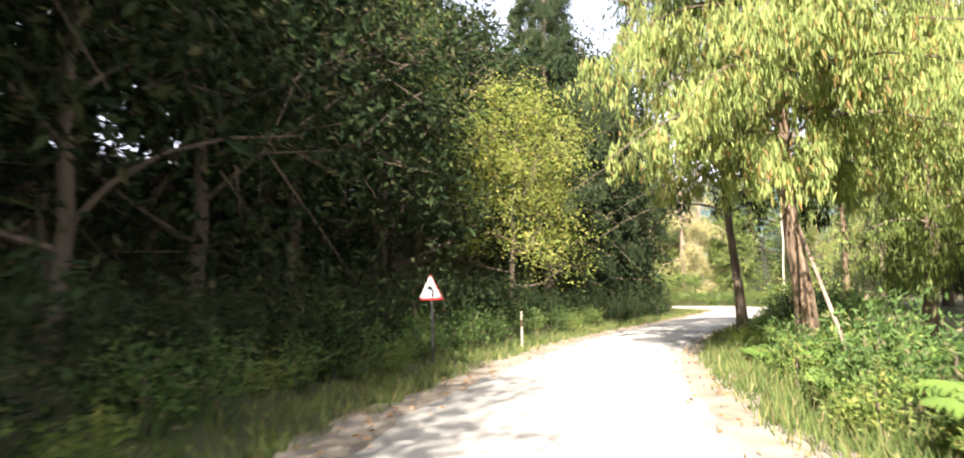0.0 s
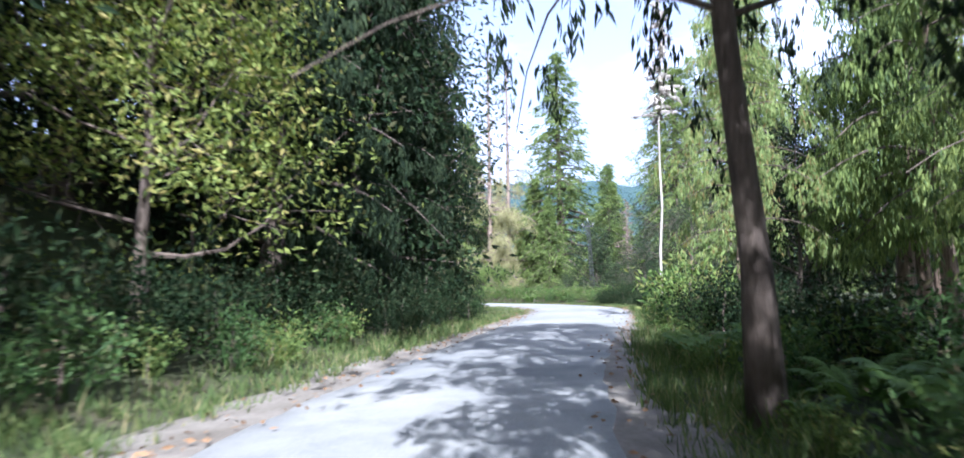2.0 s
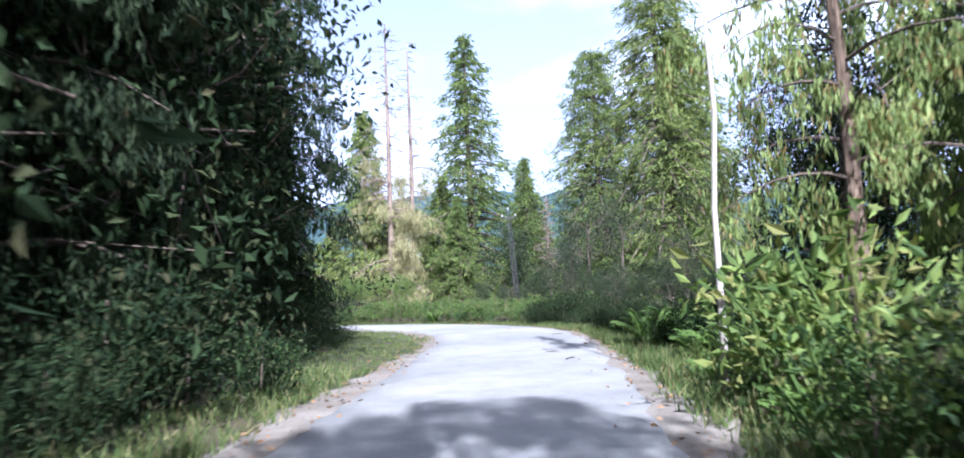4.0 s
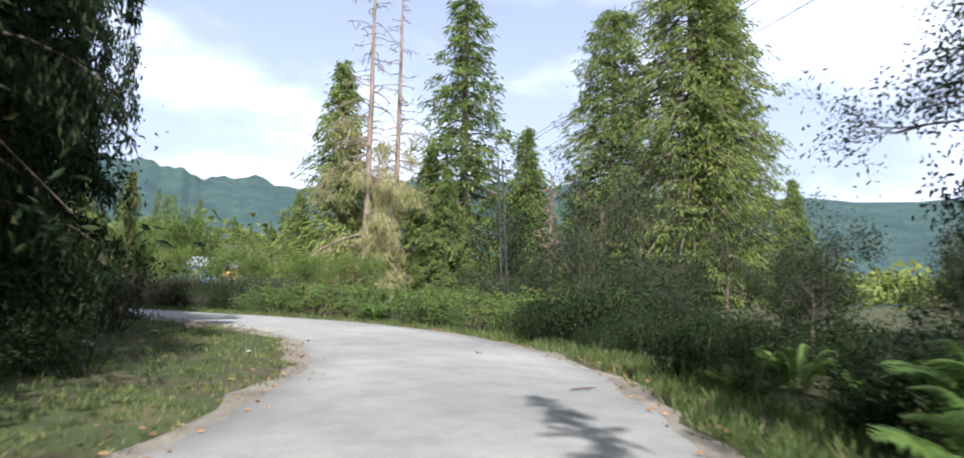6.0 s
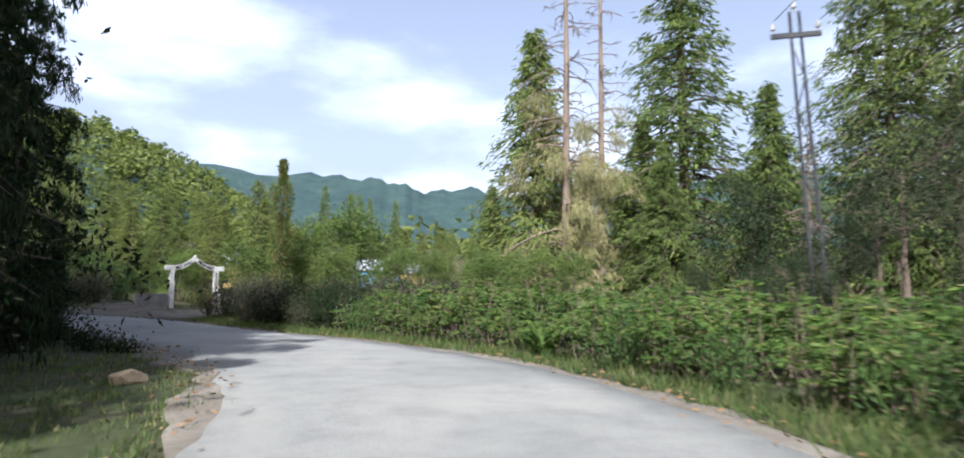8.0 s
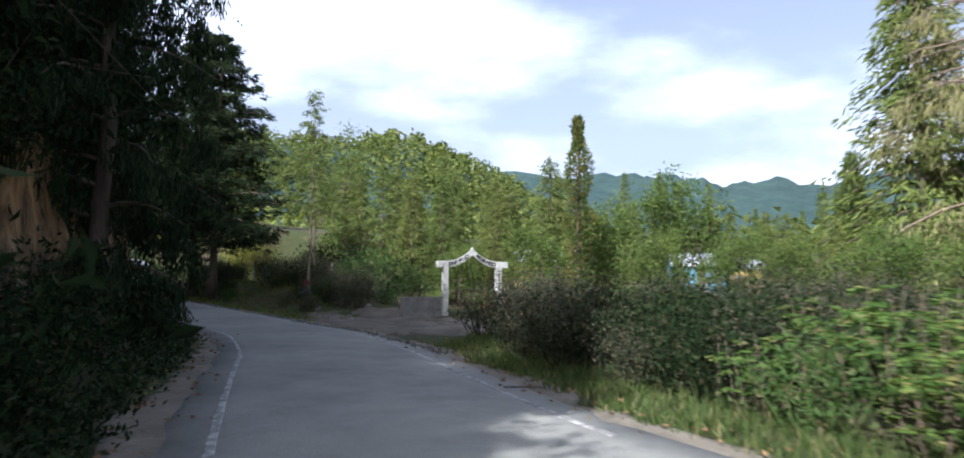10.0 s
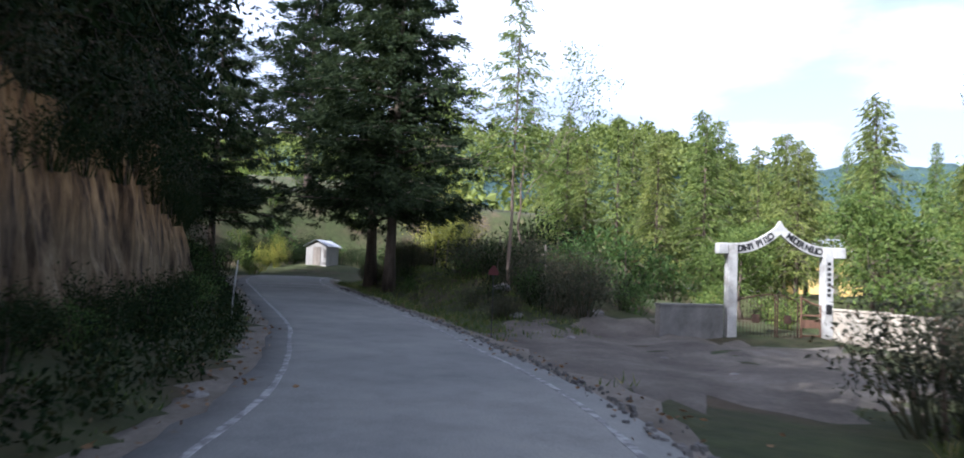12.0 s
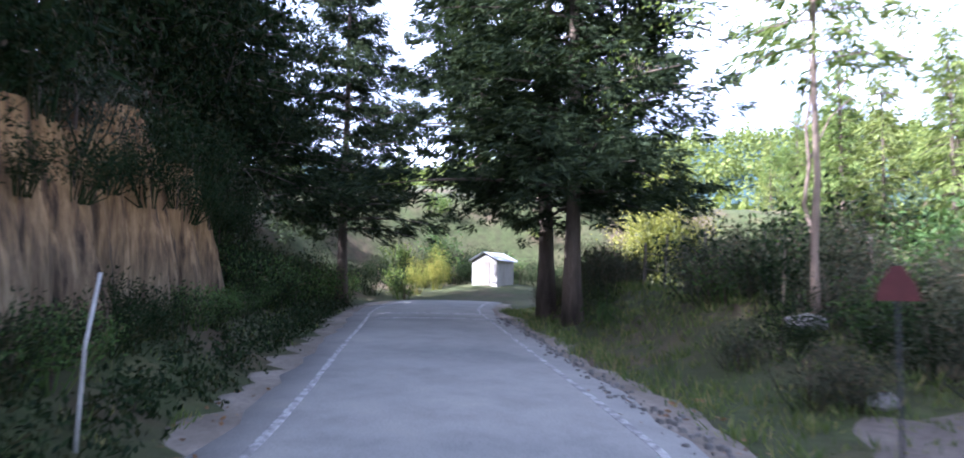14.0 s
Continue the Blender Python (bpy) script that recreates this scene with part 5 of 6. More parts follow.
for i, (x, y, k) in enumerate(((-9.0, 120.0, 0.78), (-6.4, 117.4, 0.66), (-3.6, 115.6, 0.66), (-0.9, 114.6, 0.58), (1.9, 113.4, 0.56), (5.4, 114.8, 0.54), (8.4, 114.0, 0.46), (-5.2, 121.0, 0.76), (0.4, 119.5, 0.68), (4.0, 118.6, 0.62))):
    put((mid_d, mid)[i % 2], x, y, R.uniform(0, 360), k)


def far_woods(name, seed, count, b0, b1, r0, r1, label):
    """Distant forest: many small ragged crowns in one mesh."""
    rng = rngs(seed)
    b, r = np.radians(rng.uniform(b0, b1, count)), np.sqrt(rng.uniform(r0**2, r1**2, count))
    x, y = 15 - r * np.sin(b), 60 + r * np.cos(b)
    z = height(x, y)
    geo = Geo()
    hgt = rng.uniform(7, 14, count)
    for j in range(16):
        u = (j + rng.uniform(0, 1, count)) / 16
        az = rng.uniform(0, 6.283, count)
        rr = hgt * 0.26 * (1 - u) ** 0.7 * rng.uniform(0.5, 1.1, count)
        p = np.stack([x + np.cos(az) * rr, y + np.sin(az) * rr, z + hgt * (0.12 + 0.86 * u)], 1)
        leaves(geo, rng, p, np.stack([np.cos(az), np.sin(az), 0 * az - 0.5], 1) + rng.normal(size=(count, 3)) * 0.4, hgt * 0.24, hgt * 0.17)
    return tagged(new(name, geo.mesh(name, M_far)), label, "forest", kind="stuff")


far_woods("far_woods", 601, 2600, -62, 70, 170, 420, "distant mixed woods on the valley floor")
far_woods("far_woods", 602, 2600, 8, 62, 380, 700, "distant woods over the near hill")

# ---- things that people put there ----
def warning_sign(x, y):
    t = thing("warning_sign", pose(x, y, ground_z(x, y), 0, 0, -30), "triangular bend warning sign, white with red rim, on a post", "road sign")
    p = Geo()
    tube(p, [(0, 0.03, -0.4), (0, 0.03, 2.08 - ground_z(x, y))], [0.03, 0.03], 8)
    obj("post", p, M_steel, t, "dull grey metal post")
    zc = 1.60 - ground_z(x, y)

    def tri(half, z0, depth, y0):
        g_ = Geo()
        hh = half * 1.70
        a = [(-half, y0, z0), (half, y0, z0), (0, y0, z0 + hh)]
        b_ = [(v[0], y0 + depth, v[2]) for v in a]
        g_.add(a + b_, [[0, 1, 2], [5, 4, 3], [0, 3, 4, 1], [1, 4, 5, 2], [2, 5, 3, 0]])
        return g_

    obj("rim", tri(0.335, zc - 0.03, 0.015, -0.012), M_red, t, "red painted rim")
    obj("face", tri(0.29, zc + 0.018, 0.01, -0.026), M_signwhite, t, "white painted face")
    ar = Geo()
    path = [(0.075, 0.045), (0.075, 0.17), (0.055, 0.225), (0.005, 0.25)]
    for (x0, z0), (x1, z1) in zip(path, path[1:]):
        d = Vector((x1 - x0, 0, z1 - z0)).normalized()
        n_ = Vector((-d.z, 0, d.x)) * 0.034
        e_ = d * 0.012
        ar.add([(x0 + n_.x - e_.x, -0.040, zc + z0 + n_.z - e_.z), (x0 - n_.x - e_.x, -0.040, zc + z0 - n_.z - e_.z), (x1 - n_.x + e_.x, -0.040, zc + z1 - n_.z + e_.z), (x1 + n_.x + e_.x, -0.040, zc + z1 + n_.z + e_.z)], [[0, 1, 2, 3]])
    ar.add([(0.012, -0.040, zc + 0.325), (0.012, -0.040, zc + 0.175), (-0.105, -0.040, zc + 0.238)], [[0, 1, 2]])
    obj("arrow", ar, M_black, t, "black bent arrow pointing left")


warning_sign(-1.2, 15.7)


def marker_post(x, y):
    t = thing("marker_post", stand(x, y), "thin whitewashed roadside marker post with a rusty band", "marker post")
    a, b_ = Geo(), Geo()
    tube(a, [(0, 0, -0.3), (0.01, 0, 0.6), (0.015, 0, 1.2)], [0.026, 0.024, 0.020], 7)
    tube(b_, [(0.011, 0, 0.72), (0.013, 0, 0.94)], [0.0265, 0.026], 7)
    obj("post", a, M_bark_pale, t)
    obj("band", b_, M_iron, t, "dull rust-red band")


marker_post(1.1, 21.0)


def red_plate(x, y):
    """A small painted plate on a thin rod."""
    t = thing("red_plate_sign", stand(x, y), "small dull red triangular plate on a thin dark rod", "road sign")
    z = 1.50 - ground_z(x, y)
    a, b_ = Geo(), Geo()
    tube(a, [(0, 0.012, -0.4), (0, 0.012, z + 0.12)], [0.013, 0.011], 6)
    out = [(-0.13, 0), (0.13, 0), (0.105, 0.10), (0.03, 0.22), (-0.03, 0.22), (-0.105, 0.10)]
    b_.add([(u, -0.008, z + v) for u, v in out] + [(u, 0.0, z + v) for u, v in out], [list(range(6)), list(range(11, 5, -1))] + [[i, 6 + i, 6 + (i + 1) % 6, (i + 1) % 6] for i in range(6)])
    obj("rod", a, M_steel, t)
    obj("plate", b_, M_rust, t, "dull rust-red painted plate")
    t.rotation_euler.z = radians(35)


red_plate(2.9, 95.8)

lp = Geo()
tube(lp, [(5.5, 10.2, -0.1), (5.95, 11.8, 1.0), (6.55, 13.9, 2.35), (6.9, 15.0, 3.0)], [0.04, 0.037, 0.032, 0.028], 8)
tagged(new("leaning_pole", lp.mesh("leaning_pole", M_bark_dead, True)), "pale wooden pole leaning against the weeping cypress", "pole")

wp = Geo()
zt = ground_z(-1.6, 91.9)
tube(wp, [(-1.62, 91.88, zt - 0.2), (-1.59, 91.9, 1.0), (-1.62, 91.98, 1.6)], [0.019, 0.018, 0.015], 7)
tagged(new("white_stake", wp.mesh("white_stake", M_conc, True)), "thin leaning white stake on the verge", "stake")


def stone(name, x, y, sx, sy, sz, mat, label, seed, turn=0.0):
    rng = rngs(seed)
    bm = bmesh.new()
    bmesh.ops.create_icosphere(bm, subdivisions=2, radius=1)
    for v in bm.verts:
        k = 1 + 0.28 * noise.noise(v.co * 1.3 + Vector((seed, 0, 0))) + 0.05 * rng.normal()
        v.co = Vector((round(v.co.x * k * 2.2) / 2.2 * 0.45 + v.co.x * k * 0.55, v.co.y * k, max(-0.3, v.co.z * k)))
        v.co = Vector((v.co.x * sx, v.co.y * sy, v.co.z * sz))
    me = bpy.data.meshes.new(name)
    bm.to_mesh(me)
    bm.free()
    me.materials.append(mat)
    ob = new(name, me)
    ob.matrix_world = pose(x, y, ground_z(x, y) + 0.2 * sz, 0, 0, turn)
    return tagged(ob, label, "stone")


stone("ochre_rock", 16.9, 68.8, 0.29, 0.21, 0.17, M_rock, "angular ochre rock lying on the grass verge", 3, 20)
for i, (x, y, k) in enumerate(((15.8, 66.2, 0.12), (17.9, 60.4, 0.07), (16.6, 71.5, 0.12), (14.6, 61.0, 0.18), (-0.6, 101.2, 0.25), (2.6, 101.6, 0.22), (4.0, 97.6, 0.14), (6.9, 96.4, 0.10), (8.8, 94.8, 0.08),
                               (1.2, 99.4, 0.2), (5.2, 87.0, 0.12), (1.6, 90.0, 0.14), (-1.0, 92.4, 0.12))):
    stone("stone", x, y, k * 1.3, k, k * 0.7, M_stone, "weathered grey stone lying on the verge", 20 + i, i * 47)

# fallen branches and leaf litter on the tar
lit = Geo()
rl = rngs(77)
n_l = 1800
sl_ = rl.uniform(-4, 110, n_l)
side_ = np.where(rl.uniform(size=n_l) < 0.5, -1, 1)
of_ = side_ * (half_width(sl_) + 0.25 + rl.normal(size=n_l) * 0.28)
xy_ = np.array([beside(s, o) for s, o in zip(sl_, of_)])
zl_ = rise(sl_)
leaves(lit, rl, np.stack([xy_[:, 0], xy_[:, 1], zl_ + 0.035 + rl.uniform(0, 0.02, n_l)], 1), np.stack([rl.normal(size=n_l), rl.normal(size=n_l), 0.1 * rl.normal(size=n_l)], 1), 0.10, 0.045, 0.1)
tagged(new("leaf_litter", lit.mesh("leaf_litter", M_litter)), "brown fallen leaves along the road's edges", "leaf litter", kind="stuff")
for i, (s, o, a, ln) in enumerate(((48.6, 1.5, 40, 0.5), (50.5, 1.2, -30, 0.35), (53, 1.7, 60, 0.45), (58, 1.9, 10, 0.5), (63, 1.0, 80, 0.4), (86, 2.2, 20, 0.6))):
    x, y = beside(s, o)
    tw = Geo()
    d = (math.cos(radians(a)) * ln / 2, math.sin(radians(a)) * ln / 2)
    tube(tw, [(x - d[0], y - d[1], 0.055), (x + 0.03, y, 0.06), (x + d[0], y + d[1], 0.055)], [0.012, 0.014, 0.006], 5)
    tube(tw, [(x + 0.03, y, 0.06), (x + d[1] * 0.6, y - d[0] * 0.6, 0.06)], [0.009, 0.004], 4)
    tagged(new("fallen_twig", tw.mesh("fallen_twig", M_bark)), "dark fallen twig lying on the road", "twig")


def power_pole(x, y, zt, turn, label):
    t = thing("power_pole", pose(x + 0.055 * zt, y, ground_z(x, y), 0, -3.2, turn), label, "power pole", "power line")
    h = zt - ground_z(x, y)
    for sx in (-0.09, 0.09):
        a = Geo()
        tube(a, [(sx * 1.6, 0, -0.6), (sx, 0, h)], [0.034, 0.03], 8)
        obj("leg", a, M_steel, t)
    for i in range(9):
        a = Geo()
        z0 = 0.5 + i * (h - 1.2) / 9
        z1 = z0 + (h - 1.2) / 9
        w0, w1 = 0.09 * (1.6 - 0.6 * z0 / h), 0.09 * (1.6 - 0.6 * z1 / h)
        sg = 1 if i % 2 else -1
        tube(a, [(-w0 * sg, 0, z0), (w1 * sg, 0, z1)], [0.016, 0.016], 5)
        obj("brace", a, M_steel, t)
    c = Geo()
    box(c, -0.48, -0.04, h - 0.53, 0.48, 0.04, h - 0.43, 0.01)
    obj("crossarm", c, M_steel, t)
    for sx, zz in ((-0.43, h - 0.43), (0.0, h), (0.43, h - 0.43)):
        a = Geo()
        tube(a, [(sx, 0, zz - 0.02), (sx, 0, zz + 0.07), (sx, 0, zz + 0.08), (sx, 0, zz + 0.2)], [0.015, 0.02, 0.05, 0.035], 8)
        obj("insulator", a, M_conc, t, "pale porcelain insulator")
    return t


TURN_P = -12.0
p1, p2 = (28.6, 70.4, 6.95), (20.6, 24.0, 7.6)
power_pole(*p1, TURN_P, "lattice steel power pole with a crossarm above the thicket")
power_pole(*p2, TURN_P, "lattice steel power pole with a crossarm among trees")
p3 = (41.0, 142.0, 8.2)
for sx, dz in ((-0.43, -0.22), (0.0, 0.2), (0.43, -0.22)):
    ca, sa = math.cos(radians(TURN_P)), math.sin(radians(TURN_P))
    for (a, b_) in ((p1, p2),):
        w = Geo()
        q = np.linspace(0, 1, 18)
        pts = [(a[0] + sx * ca + (b_[0] - a[0]) * t_, a[1] + sx * sa + (b_[1] - a[1]) * t_, a[2] + dz + (b_[2] - a[2]) * t_ - 1.1 * 4 * t_ * (1 - t_) * 0.5) for t_ in q]
        tube(w, pts, [0.009] * 18, 4)
        tagged(new("power_wire", w.mesh("power_wire", M_wire)), "thin dark overhead power wire", "wire", "wires of the power line")


# the gate of the prayer ground
GL, GR = Vector((6.3, 102.7, 0)), Vector((8.45, 104.55, 0))
along = (GR - GL).normalized()
gate_turn = math.degrees(math.atan2(along.y, along.x))
span = (GR - GL).length
gate = thing("gateway", pose(GL.x, GL.y, 0.0, 0, 0, gate_turn), "white concrete gateway with lettered swooping arch and iron leaves", "gateway")
for i, x0 in enumerate((0.0, span)):
    p = Geo()
    box(p, x0 - 0.14, -0.14, -0.6, x0 + 0.14, 0.14, 2.70, 0.02)
    pil = obj("pillar", p, M_conc, gate)
    a = Geo()
    sg = -1 if i == 0 else 1
    lo_, hi_ = sorted((x0 + sg * 0.143, x0 + sg * (0.42 if i == 0 else 0.5)))
    box(a, lo_, -0.16, 2.40, hi_, 0.16, 2.70, 0.02)
    obj("arm", a, M_conc, gate)
apex_z, foot_z, mid_x = 3.34, 2.42, span / 2


def swoop(t_):
    """Lower edge of the left half of the arch: hangs, then sweeps up to the apex."""
    return 0.14 + (mid_x - 0.14) * t_, foot_z + (apex_z - 0.32 - foot_z) * (t_**1.9)


for side in (0, 1):
    g_ = Geo()
    rows = []
    for t_ in np.linspace(0, 1, 13):
        x_, z_ = swoop(t_)
        if side:
            x_ = span - x_
        rows.append([(x_, -0.07, z_), (x_, -0.07, z_ + 0.30), (x_, 0.07, z_ + 0.30), (x_, 0.07, z_)])
    fs = [[i * 4 + j, i * 4 + (j + 1) % 4, (i + 1) * 4 + (j + 1) % 4, (i + 1) * 4 + j] for i in range(12) for j in range(4)] + [[0, 1, 2, 3], [48, 49, 50, 51]]
    g_.add([v for r_ in rows for v in r_], fs)
    panel = obj("arch_panel", g_, M_conc, gate)
    bm = bmesh.new()
    bm.from_mesh(panel.data)
    bmesh.ops.recalc_face_normals(bm, faces=bm.faces)
    bm.to_mesh(panel.data)
    bm.free()
    word = "DANYI PIILO" if side == 0 else "MEDER NELLO"
    for i, ch in enumerate(word):
        if ch == " ":
            continue
        t_ = 0.04 + 0.80 * (i + 0.5) / len(word) + (0.0 if side == 0 else 0.06)
        t_ = t_ if side == 0 else 0.92 - t_ + 0.04
        x_, z_ = swoop(t_)
        x2, z2 = swoop(t_ + 0.02)
        ang = math.atan2(z2 - z_, x2 - x_)
        if side:
            x_, ang = span - x_, -ang
        cu = bpy.data.curves.new("letter", "FONT")
        cu.body, cu.size, cu.extrude, cu.align_x = ch, 0.25, 0.006, "CENTER"
        cu.offset = 0.008
        tmp = new("letter_form", cu)
        me = bpy.data.meshes.new_from_object(tmp.evaluated_get(bpy.context.evaluated_depsgraph_get()))
        bpy.data.objects.remove(tmp)
        me.materials.append(M_black)
        lt = new("letter", me)
        lt.parent = gate
        lt.matrix_basis = Matrix.Translation((x_ - 0.08 * -math.sin(ang) * 0, -0.078, z_ + 0.06)) @ Matrix.Rotation(-ang, 4, "Y") @ Matrix.Rotation(math.pi / 2, 4, "X")
cap = Geo()
cap.add([(mid_x - 0.15, -0.078, 3.16), (mid_x + 0.15, -0.078, 3.16), (mid_x, -0.078, 3.40), (mid_x - 0.15, 0.078, 3.16), (mid_x + 0.15, 0.078, 3.16), (mid_x, 0.078, 3.40)],
        [[0, 1, 2], [5, 4, 3], [0, 3, 4, 1], [1, 4, 5, 2], [2, 5, 3, 0]])
obj("apex_cap", cap, M_conc, gate)
# unreadable vertical writing and a dark plaque on the right pillar
for i in range(7):
    b_ = Geo()
    box(b_, span - 0.05, -0.150, 2.18 - i * 0.15, span + 0.05, -0.142, 2.27 - i * 0.15)
    obj("writing_bar", b_, M_black, gate)
pl = Geo()
box(pl, span - 0.085, -0.155, 0.78, span + 0.085, -0.142, 1.06)
obj("plaque", pl, M_black, gate, "small dark plaque")
inner = span - 0.34
for side in (0, 1):
    x0 = 0.17 if side == 0 else 0.17 + inner * 0.73
    sg = 1 if side == 0 else -1
    wdt = inner * (0.46 if side == 0 else 0.24)
    fr = Geo()
    topz = lambda q: 1.08 + 0.20 * math.sin(q * math.pi * 0.5)
    tube(fr, [(x0 + sg * wdt * q, 0, topz(q)) for q in np.linspace(0, 1, 9)], [0.02] * 9, 5)
    tube(fr, [(x0, 0, 0.05), (x0 + sg * wdt, 0, 0.05)], [0.02, 0.02], 5)
    tube(fr, [(x0, 0, 0.55), (x0 + sg * wdt, 0, 0.55)], [0.015, 0.015], 5)
    tube(fr, [(x0, 0, 0.02), (x0, 0, topz(0))], [0.025, 0.025], 6)
    tube(fr, [(x0 + sg * wdt, 0, 0.02), (x0 + sg * wdt, 0, topz(1))], [0.025, 0.025], 6)
    leaf_ = obj("gate_leaf", fr, M_iron, gate, "dark rusty iron gate leaf")
    bars = 11 if side == 0 else 6
    for i in range(1, bars):
        b_ = Geo()
        q = i / bars
        tube(b_, [(x0 + sg * wdt * q, 0, 0.05), (x0 + sg * wdt * q, 0, topz(q) + 0.06)], [0.009, 0.007], 5)
        obj("bar", b_, M_iron, leaf_)
    b_ = Geo()
    box(b_, x0 + sg * wdt * 0.5 - 0.11, -0.012, 0.46, x0 + sg * wdt * 0.5 + 0.11, 0.012, 0.70)
    obj("panel", b_, M_redearth if side == 0 else M_iron, leaf_, "small rust-red plate")


# brown wooden wicket between the iron leaves and the right pillar
wk = Geo()
wx0, wx1 = 0.17 + inner * 0.77, span - 0.17
tube(wk, [(wx0, 0, 0.02), (wx0, 0, 1.30)], [0.035, 0.03], 6)
wicket = obj("wicket", wk, M_brownwood, gate, "brown wooden wicket frame")
for pts_ in ([(wx1, 0, 0.02), (wx1, 0, 1.02)], [(wx0, 0, 1.22), ((wx0 + wx1) / 2, 0, 1.08), (wx1, 0, 1.0)], [(wx0, 0, 0.72), (wx1, 0, 0.72)], [(wx0, 0, 0.14), (wx1, 0, 0.14)]):
    b_ = Geo()
    tube(b_, pts_, [0.026] * len(pts_), 6)
    obj("rail", b_, M_brownwood, wicket)
b_ = Geo()
box(b_, wx0 + 0.03, -0.012, 0.36, wx1 - 0.03, 0.012, 0.60)
obj("board", b_, M_brownwood, wicket)


def low_wall(x0, y0, x1, y1, h, label, mat=None):
    d = Vector((x1 - x0, y1 - y0, 0))
    t = thing("boundary_wall", pose(x0, y0, 0, 0, 0, math.degrees(math.atan2(d.y, d.x))), label, "wall")
    a, b_ = Geo(), Geo()
    L = d.length
    box(a, 0, -0.09, -0.5, L, 0.09, h - 0.06, 0.01)
    box(b_, -0.02, -0.12, h - 0.057, L + 0.02, 0.12, h, 0.015)
    obj("wall_body", a, mat or M_wall, t)
    obj("coping", b_, mat or M_wall, t)


low_wall(5.2, 100.1, 6.1, 102.5, 0.95, "low grey cement boundary wall joined to the gateway")
low_wall(8.66, 104.65, 10.1, 103.6, 0.95, "low pale cement boundary wall joined to the gateway", M_wall_sunlit)
low_wall(10.12, 103.58, 11.9, 102.1, 0.92, "low pale cement boundary wall turning towards the track", M_wall_sunlit)

# worn dirt track from the road to the gate
tr = Geo()
edge_n = 90
ring = []
rt = rngs(91)
for k in range(edge_n):
    a = 2 * math.pi * k / edge_n
    rr = 1 + 0.12 * math.sin(3 * a + 1) + rt.normal() * 0.09 + 0.1 * math.sin(7 * a) + 0.06 * math.sin(17 * a)
    ring.append((6.9 + 5.3 * rr * math.cos(a), 95.9 + 6.6 * rr * math.sin(a)))
tv = [(6.9, 95.9, ground_z(6.9, 95.9) + 0.03)]
for fr_ in (0.2, 0.4, 0.6, 0.8, 0.92, 1.0):
    tv += [(6.9 + (x - 6.9) * fr_, 95.9 + (y - 95.9) * fr_, ground_z(6.9 + (x - 6.9) * fr_, 95.9 + (y - 95.9) * fr_) + (0.035 if fr_ < 1 else -0.04)) for x, y in ring]
tf = [[0, 1 + k, 1 + (k + 1) % edge_n] for k in range(edge_n)]
for j in range(5):
    tf += [[1 + j * edge_n + k, 1 + (j + 1) * edge_n + k, 1 + (j + 1) * edge_n + (k + 1) % edge_n, 1 + j * edge_n + (k + 1) % edge_n] for k in range(edge_n)]
tr.add(tv, tf)
tagged(new("dirt_track", tr.mesh("dirt_track", M_track, True)), "worn dirt track between the road and the gateway", "track", kind="structure")


def house(name, x, y, turn, w, d, h, rise, wall_mat, roof_mat, label, category="house", windows=1, gable_door=False):
    t = thing(name, stand(x, y, turn, dz=-0.1), label, category)
    a, r_ = Geo(), Geo()
    box(a, -w / 2, -d / 2, -0.4, w / 2, d / 2, h, 0.0)
    a.add([(-w / 2, -d / 2, h), (-w / 2, d / 2, h), (-w / 2, 0, h + rise), (w / 2, -d / 2, h), (w / 2, d / 2, h), (w / 2, 0, h + rise)], [[0, 2, 1], [3, 4, 5]])
    obj("wall", a, wall_mat, t)
    o = 0.14 if gable_door else 0.25
    for sg in (-1, 1):
        k = 24
        up, lo2 = [], []
        for i in range(k + 1):
            xx = -w / 2 - o + (w + 2 * o) * i / k
            rip = 0.015 * math.cos(i * math.pi)
            up.append((xx, 0, h + rise + 0.06 + rip))
            lo2.append((xx, sg * (d / 2 + o), h - rise * o / (d / 2) + 0.06 + rip))
        g_ = Geo()
        n_ = len(up)
        th = [(v[0], v[1], v[2] - 0.03) for v in up + lo2]
        fs = [[i, i + 1, n_ + i + 1, n_ + i] for i in range(k)] + [[2 * n_ + i + 1, 2 * n_ + i, 3 * n_ + i, 3 * n_ + i + 1] for i in range(k)]
        fs += [[n_ + i, n_ + i + 1, 3 * n_ + i + 1, 3 * n_ + i] for i in range(k)]
        g_.add(up + lo2 + th, fs)
        obj("roof_sheet", g_, roof_mat, t)
    dr = Geo()
    if gable_door:
        box(dr, -w / 2 - 0.03, -0.32, 0, -w / 2 + 0.02, 0.22, h - 0.05)
    else:
        box(dr, -0.35, -d / 2 - 0.03, 0, 0.35, -d / 2 + 0.02, min(1.8, h - 0.1))
    obj("door", dr, M_wood, t)
    for i in range(windows):
        for sg in (-1, 1):
            wd = Geo()
            xc = sg * w * 0.3
            box(wd, xc - 0.3, -d / 2 - 0.03, 0.9, xc + 0.3, -d / 2 + 0.02, min(1.7, h - 0.2))
            obj("window", wd, M_darkglass, t)
    return t


house("hut", -21.9, 111.6, 106, 1.35, 1.5, 1.2, 0.34, M_hutwall, M_tin, "small pale wooden hut with a sheet-metal roof", "hut", 0, True)
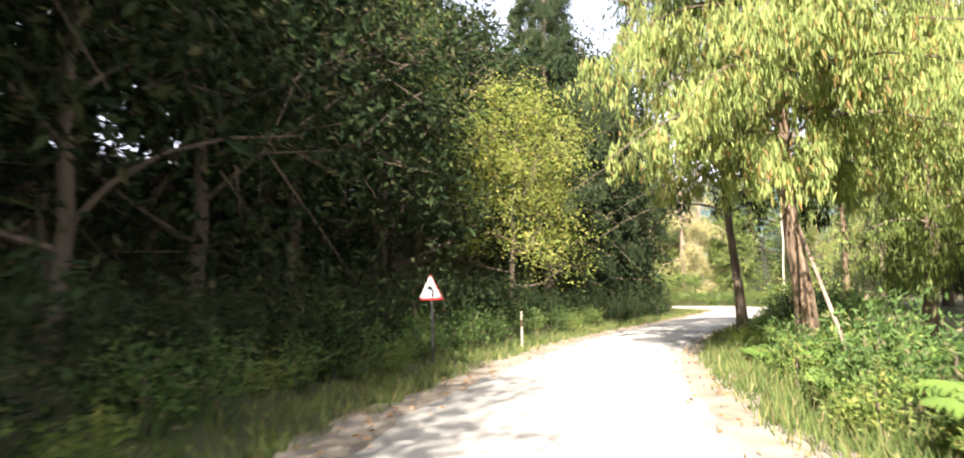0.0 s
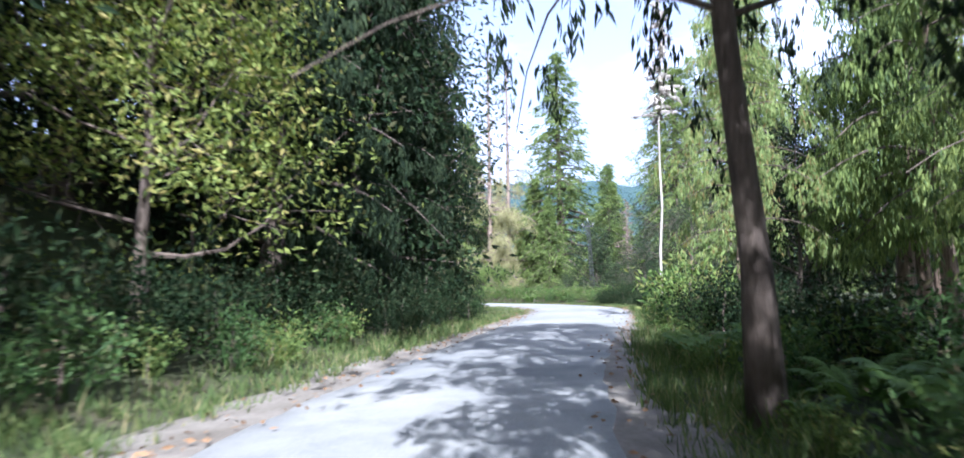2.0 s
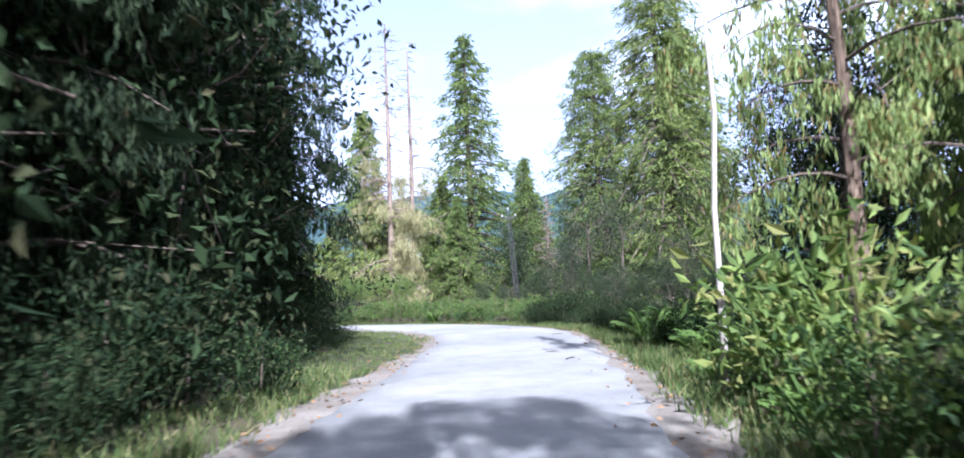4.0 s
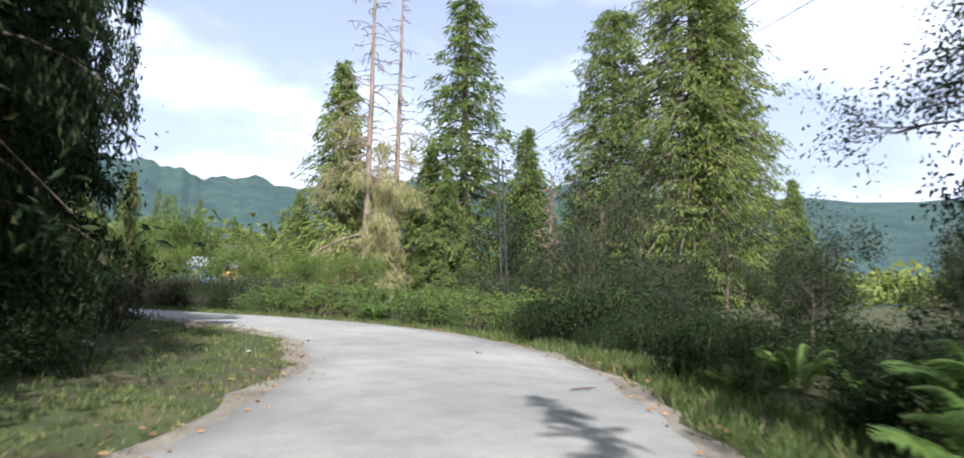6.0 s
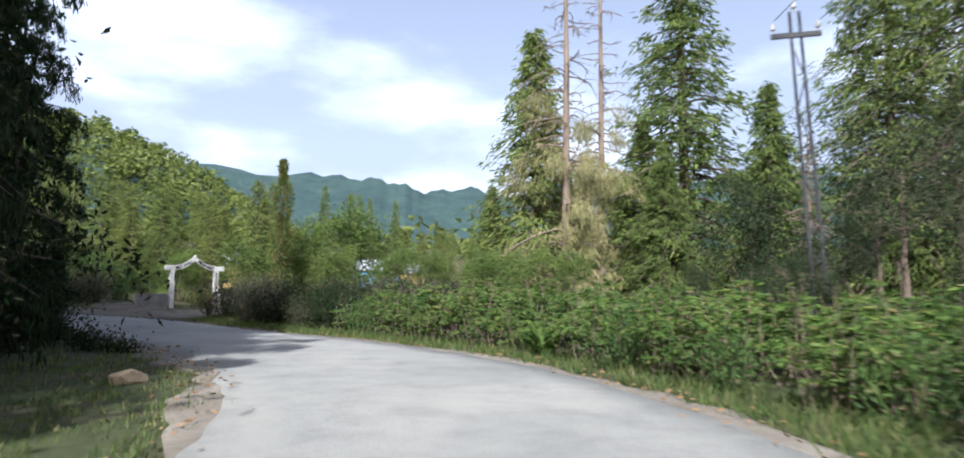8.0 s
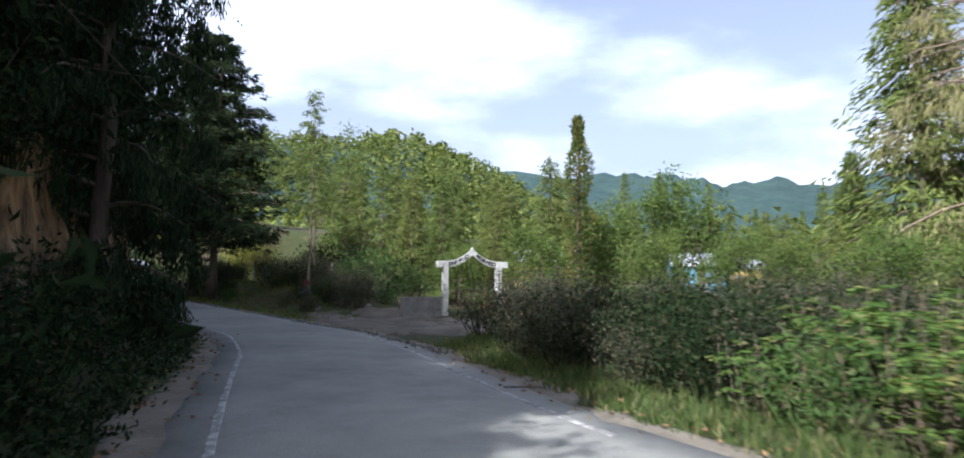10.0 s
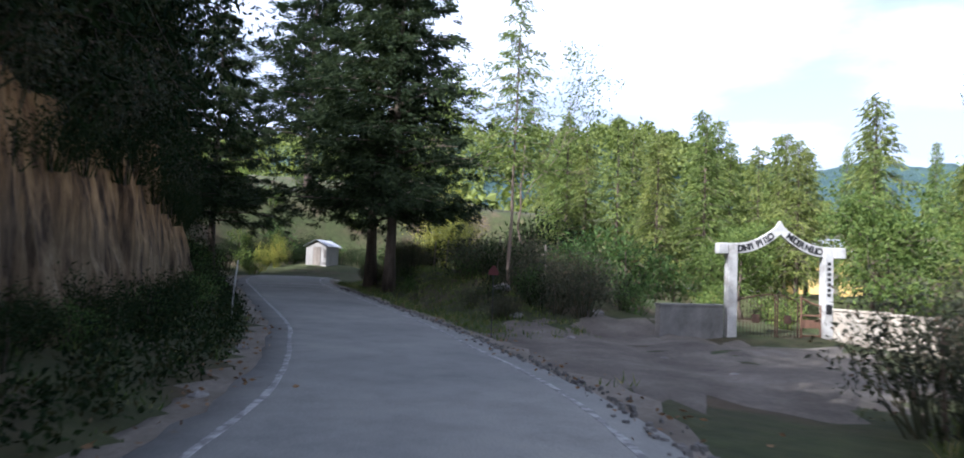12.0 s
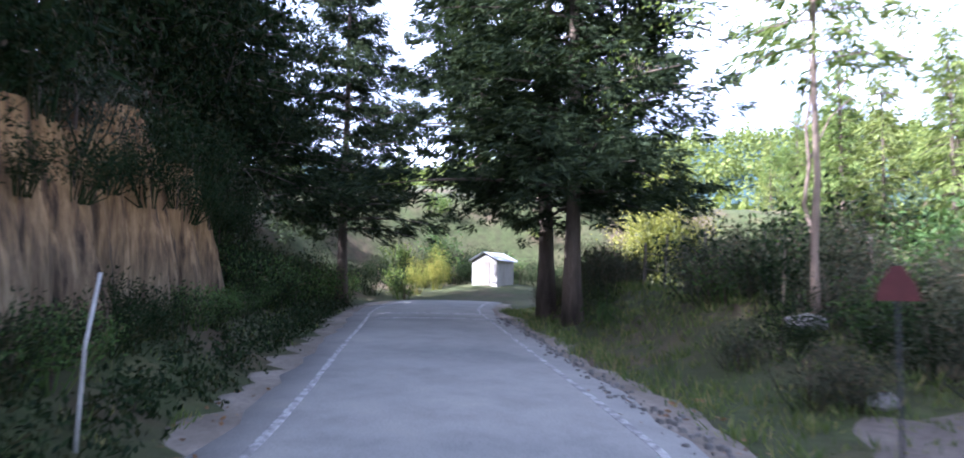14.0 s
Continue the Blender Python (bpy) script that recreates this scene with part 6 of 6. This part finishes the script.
house("shed", 17.7, 126.6, 12, 4.0, 3.2, 2.2, 0.9, M_blue, M_tin, "blue-walled shed with a pale sheet-metal roof", "shed")
house("ochre_house", 3.4, 136, 5, 6.5, 5, 2.8, 1.3, M_yellow, M_tin, "ochre-walled house with a sheet-metal roof behind the gate")
house("ochre_house", 21.0, 138, 0, 4, 3.5, 2.4, 1.0, M_yellow, M_tin, "small ochre-walled house among valley trees")

# wooden fence posts under the pines
fence = thing("post_fence", pose(-8.6, 107.0, 0), "rough wooden post fence under the pines", "fence")
rf = rngs(95)
for i in range(9):
    fx, fy = 0.9 * i, -0.22 * i + rf.normal() * 0.08
    z0 = ground_z(-8.6 + fx, 107.0 + fy)
    a = Geo()
    tube(a, [(fx, fy, z0 - 0.3), (fx + rf.normal() * 0.08, fy + rf.normal() * 0.05, z0 + rf.uniform(1.0, 1.7))], [0.05, 0.04], 6)
    obj("post", a, M_wood, fence)
for zz in (0.5, 0.95):
    a = Geo()
    tube(a, [(0.9 * i, -0.22 * i, ground_z(-8.6 + 0.9 * i, 107.0 - 0.22 * i) + zz) for i in range(9)], [0.02] * 9, 5)
    obj("rail", a, M_wood, fence)


# crumbled tar along the road's outer edge before the gate and past it
cr = Geo()
rc = rngs(97)
for s in np.arange(s_of(11, 84), s_of(-13, 102), 0.12):
    for _ in range(2):
        x, y = beside(s + rc.uniform(-0.1, 0.1), half_width(s) + 0.02 + rc.normal() * 0.12)
        k, z_ = rc.uniform(0.015, 0.055), float(rise(s))
        a0 = rc.uniform(0, 3.1)
        base = [(x + k * math.cos(a0 + q) * rc.uniform(0.7, 1.4), y + k * math.sin(a0 + q) * rc.uniform(0.7, 1.4)) for q in (0, 1.3, 2.6, 3.9, 5.1)]
        cr.add([(u, v, z_ - 0.03) for u, v in base] + [(x + (u - x) * 0.7, y + (v - y) * 0.7, z_ + 0.01 + k * rc.uniform(0.4, 0.9)) for u, v in base], [[i, (i + 1) % 5, 5 + (i + 1) % 5, 5 + i] for i in range(5)] + [[5, 6, 7, 8, 9]])
tagged(new("broken_tar_edge", cr.mesh("broken_tar_edge", M_tar)), "crumbled dark tar along the road's edge", "rubble", kind="stuff")


# ---- grass along the verges ----
def grass(name, seed, count, s0, s1, side, lo, hi, blade, label):
    rng = rngs(seed)
    s = rng.uniform(s0, s1, count // 9)
    o = side * (half_width(s) + rng.uniform(lo, hi, len(s)))
    xy = np.array([beside(a, b_) for a, b_ in zip(s, o)])
    keep = ~((np.hypot((xy[:, 0] - 6.9) / 5.4, (xy[:, 1] - 95.9) / 6.8) < rng.uniform(0.55, 1.1, len(xy))))
    keep &= ~((xy[:, 0] > 8.2) & (xy[:, 0] < 12) & (xy[:, 1] > 87) & (xy[:, 1] < 96))
    xy = xy[keep]
    z = height(xy[:, 0], xy[:, 1])
    p = np.repeat(np.c_[xy, z - 0.02], 9, 0)
    p[:, :2] += rng.normal(size=(len(p), 2)) * 0.09
    geo = Geo()
    leaves(geo, rng, p, rng.normal(size=(len(p), 3)) * 0.42 + np.array([0, 0, 1.0]), blade * np.repeat(rng.uniform(0.5, 1.4, len(xy)), 9), 0.016 + 0.02 * blade, 0.1)
    return tagged(new(name, geo.mesh(name, M_grass)), label, "grass", kind="stuff")


grass("grass", 701, 13000, -4, 48, -1, 0.6, 2.1, 0.26, "tufts of green verge grass")
grass("grass", 702, 18000, -4, 48, 1, 0.5, 2.0, 0.28, "tufts of green verge grass")
grass("grass", 703, 15000, 48, 80, -1, 0.15, 4.2, 0.11, "short trodden verge grass")
grass("grass", 704, 22000, 46, 90, 1, 0.35, 2.2, 0.22, "tufts of green verge grass")
grass("grass", 705, 3600, 78, 124, -1, 0.4, 2.8, 0.15, "tufts of green verge grass")
grass("grass", 706, 24000, 86, 126, 1, 0.4, 3.6, 0.20, "tufts of green verge grass")
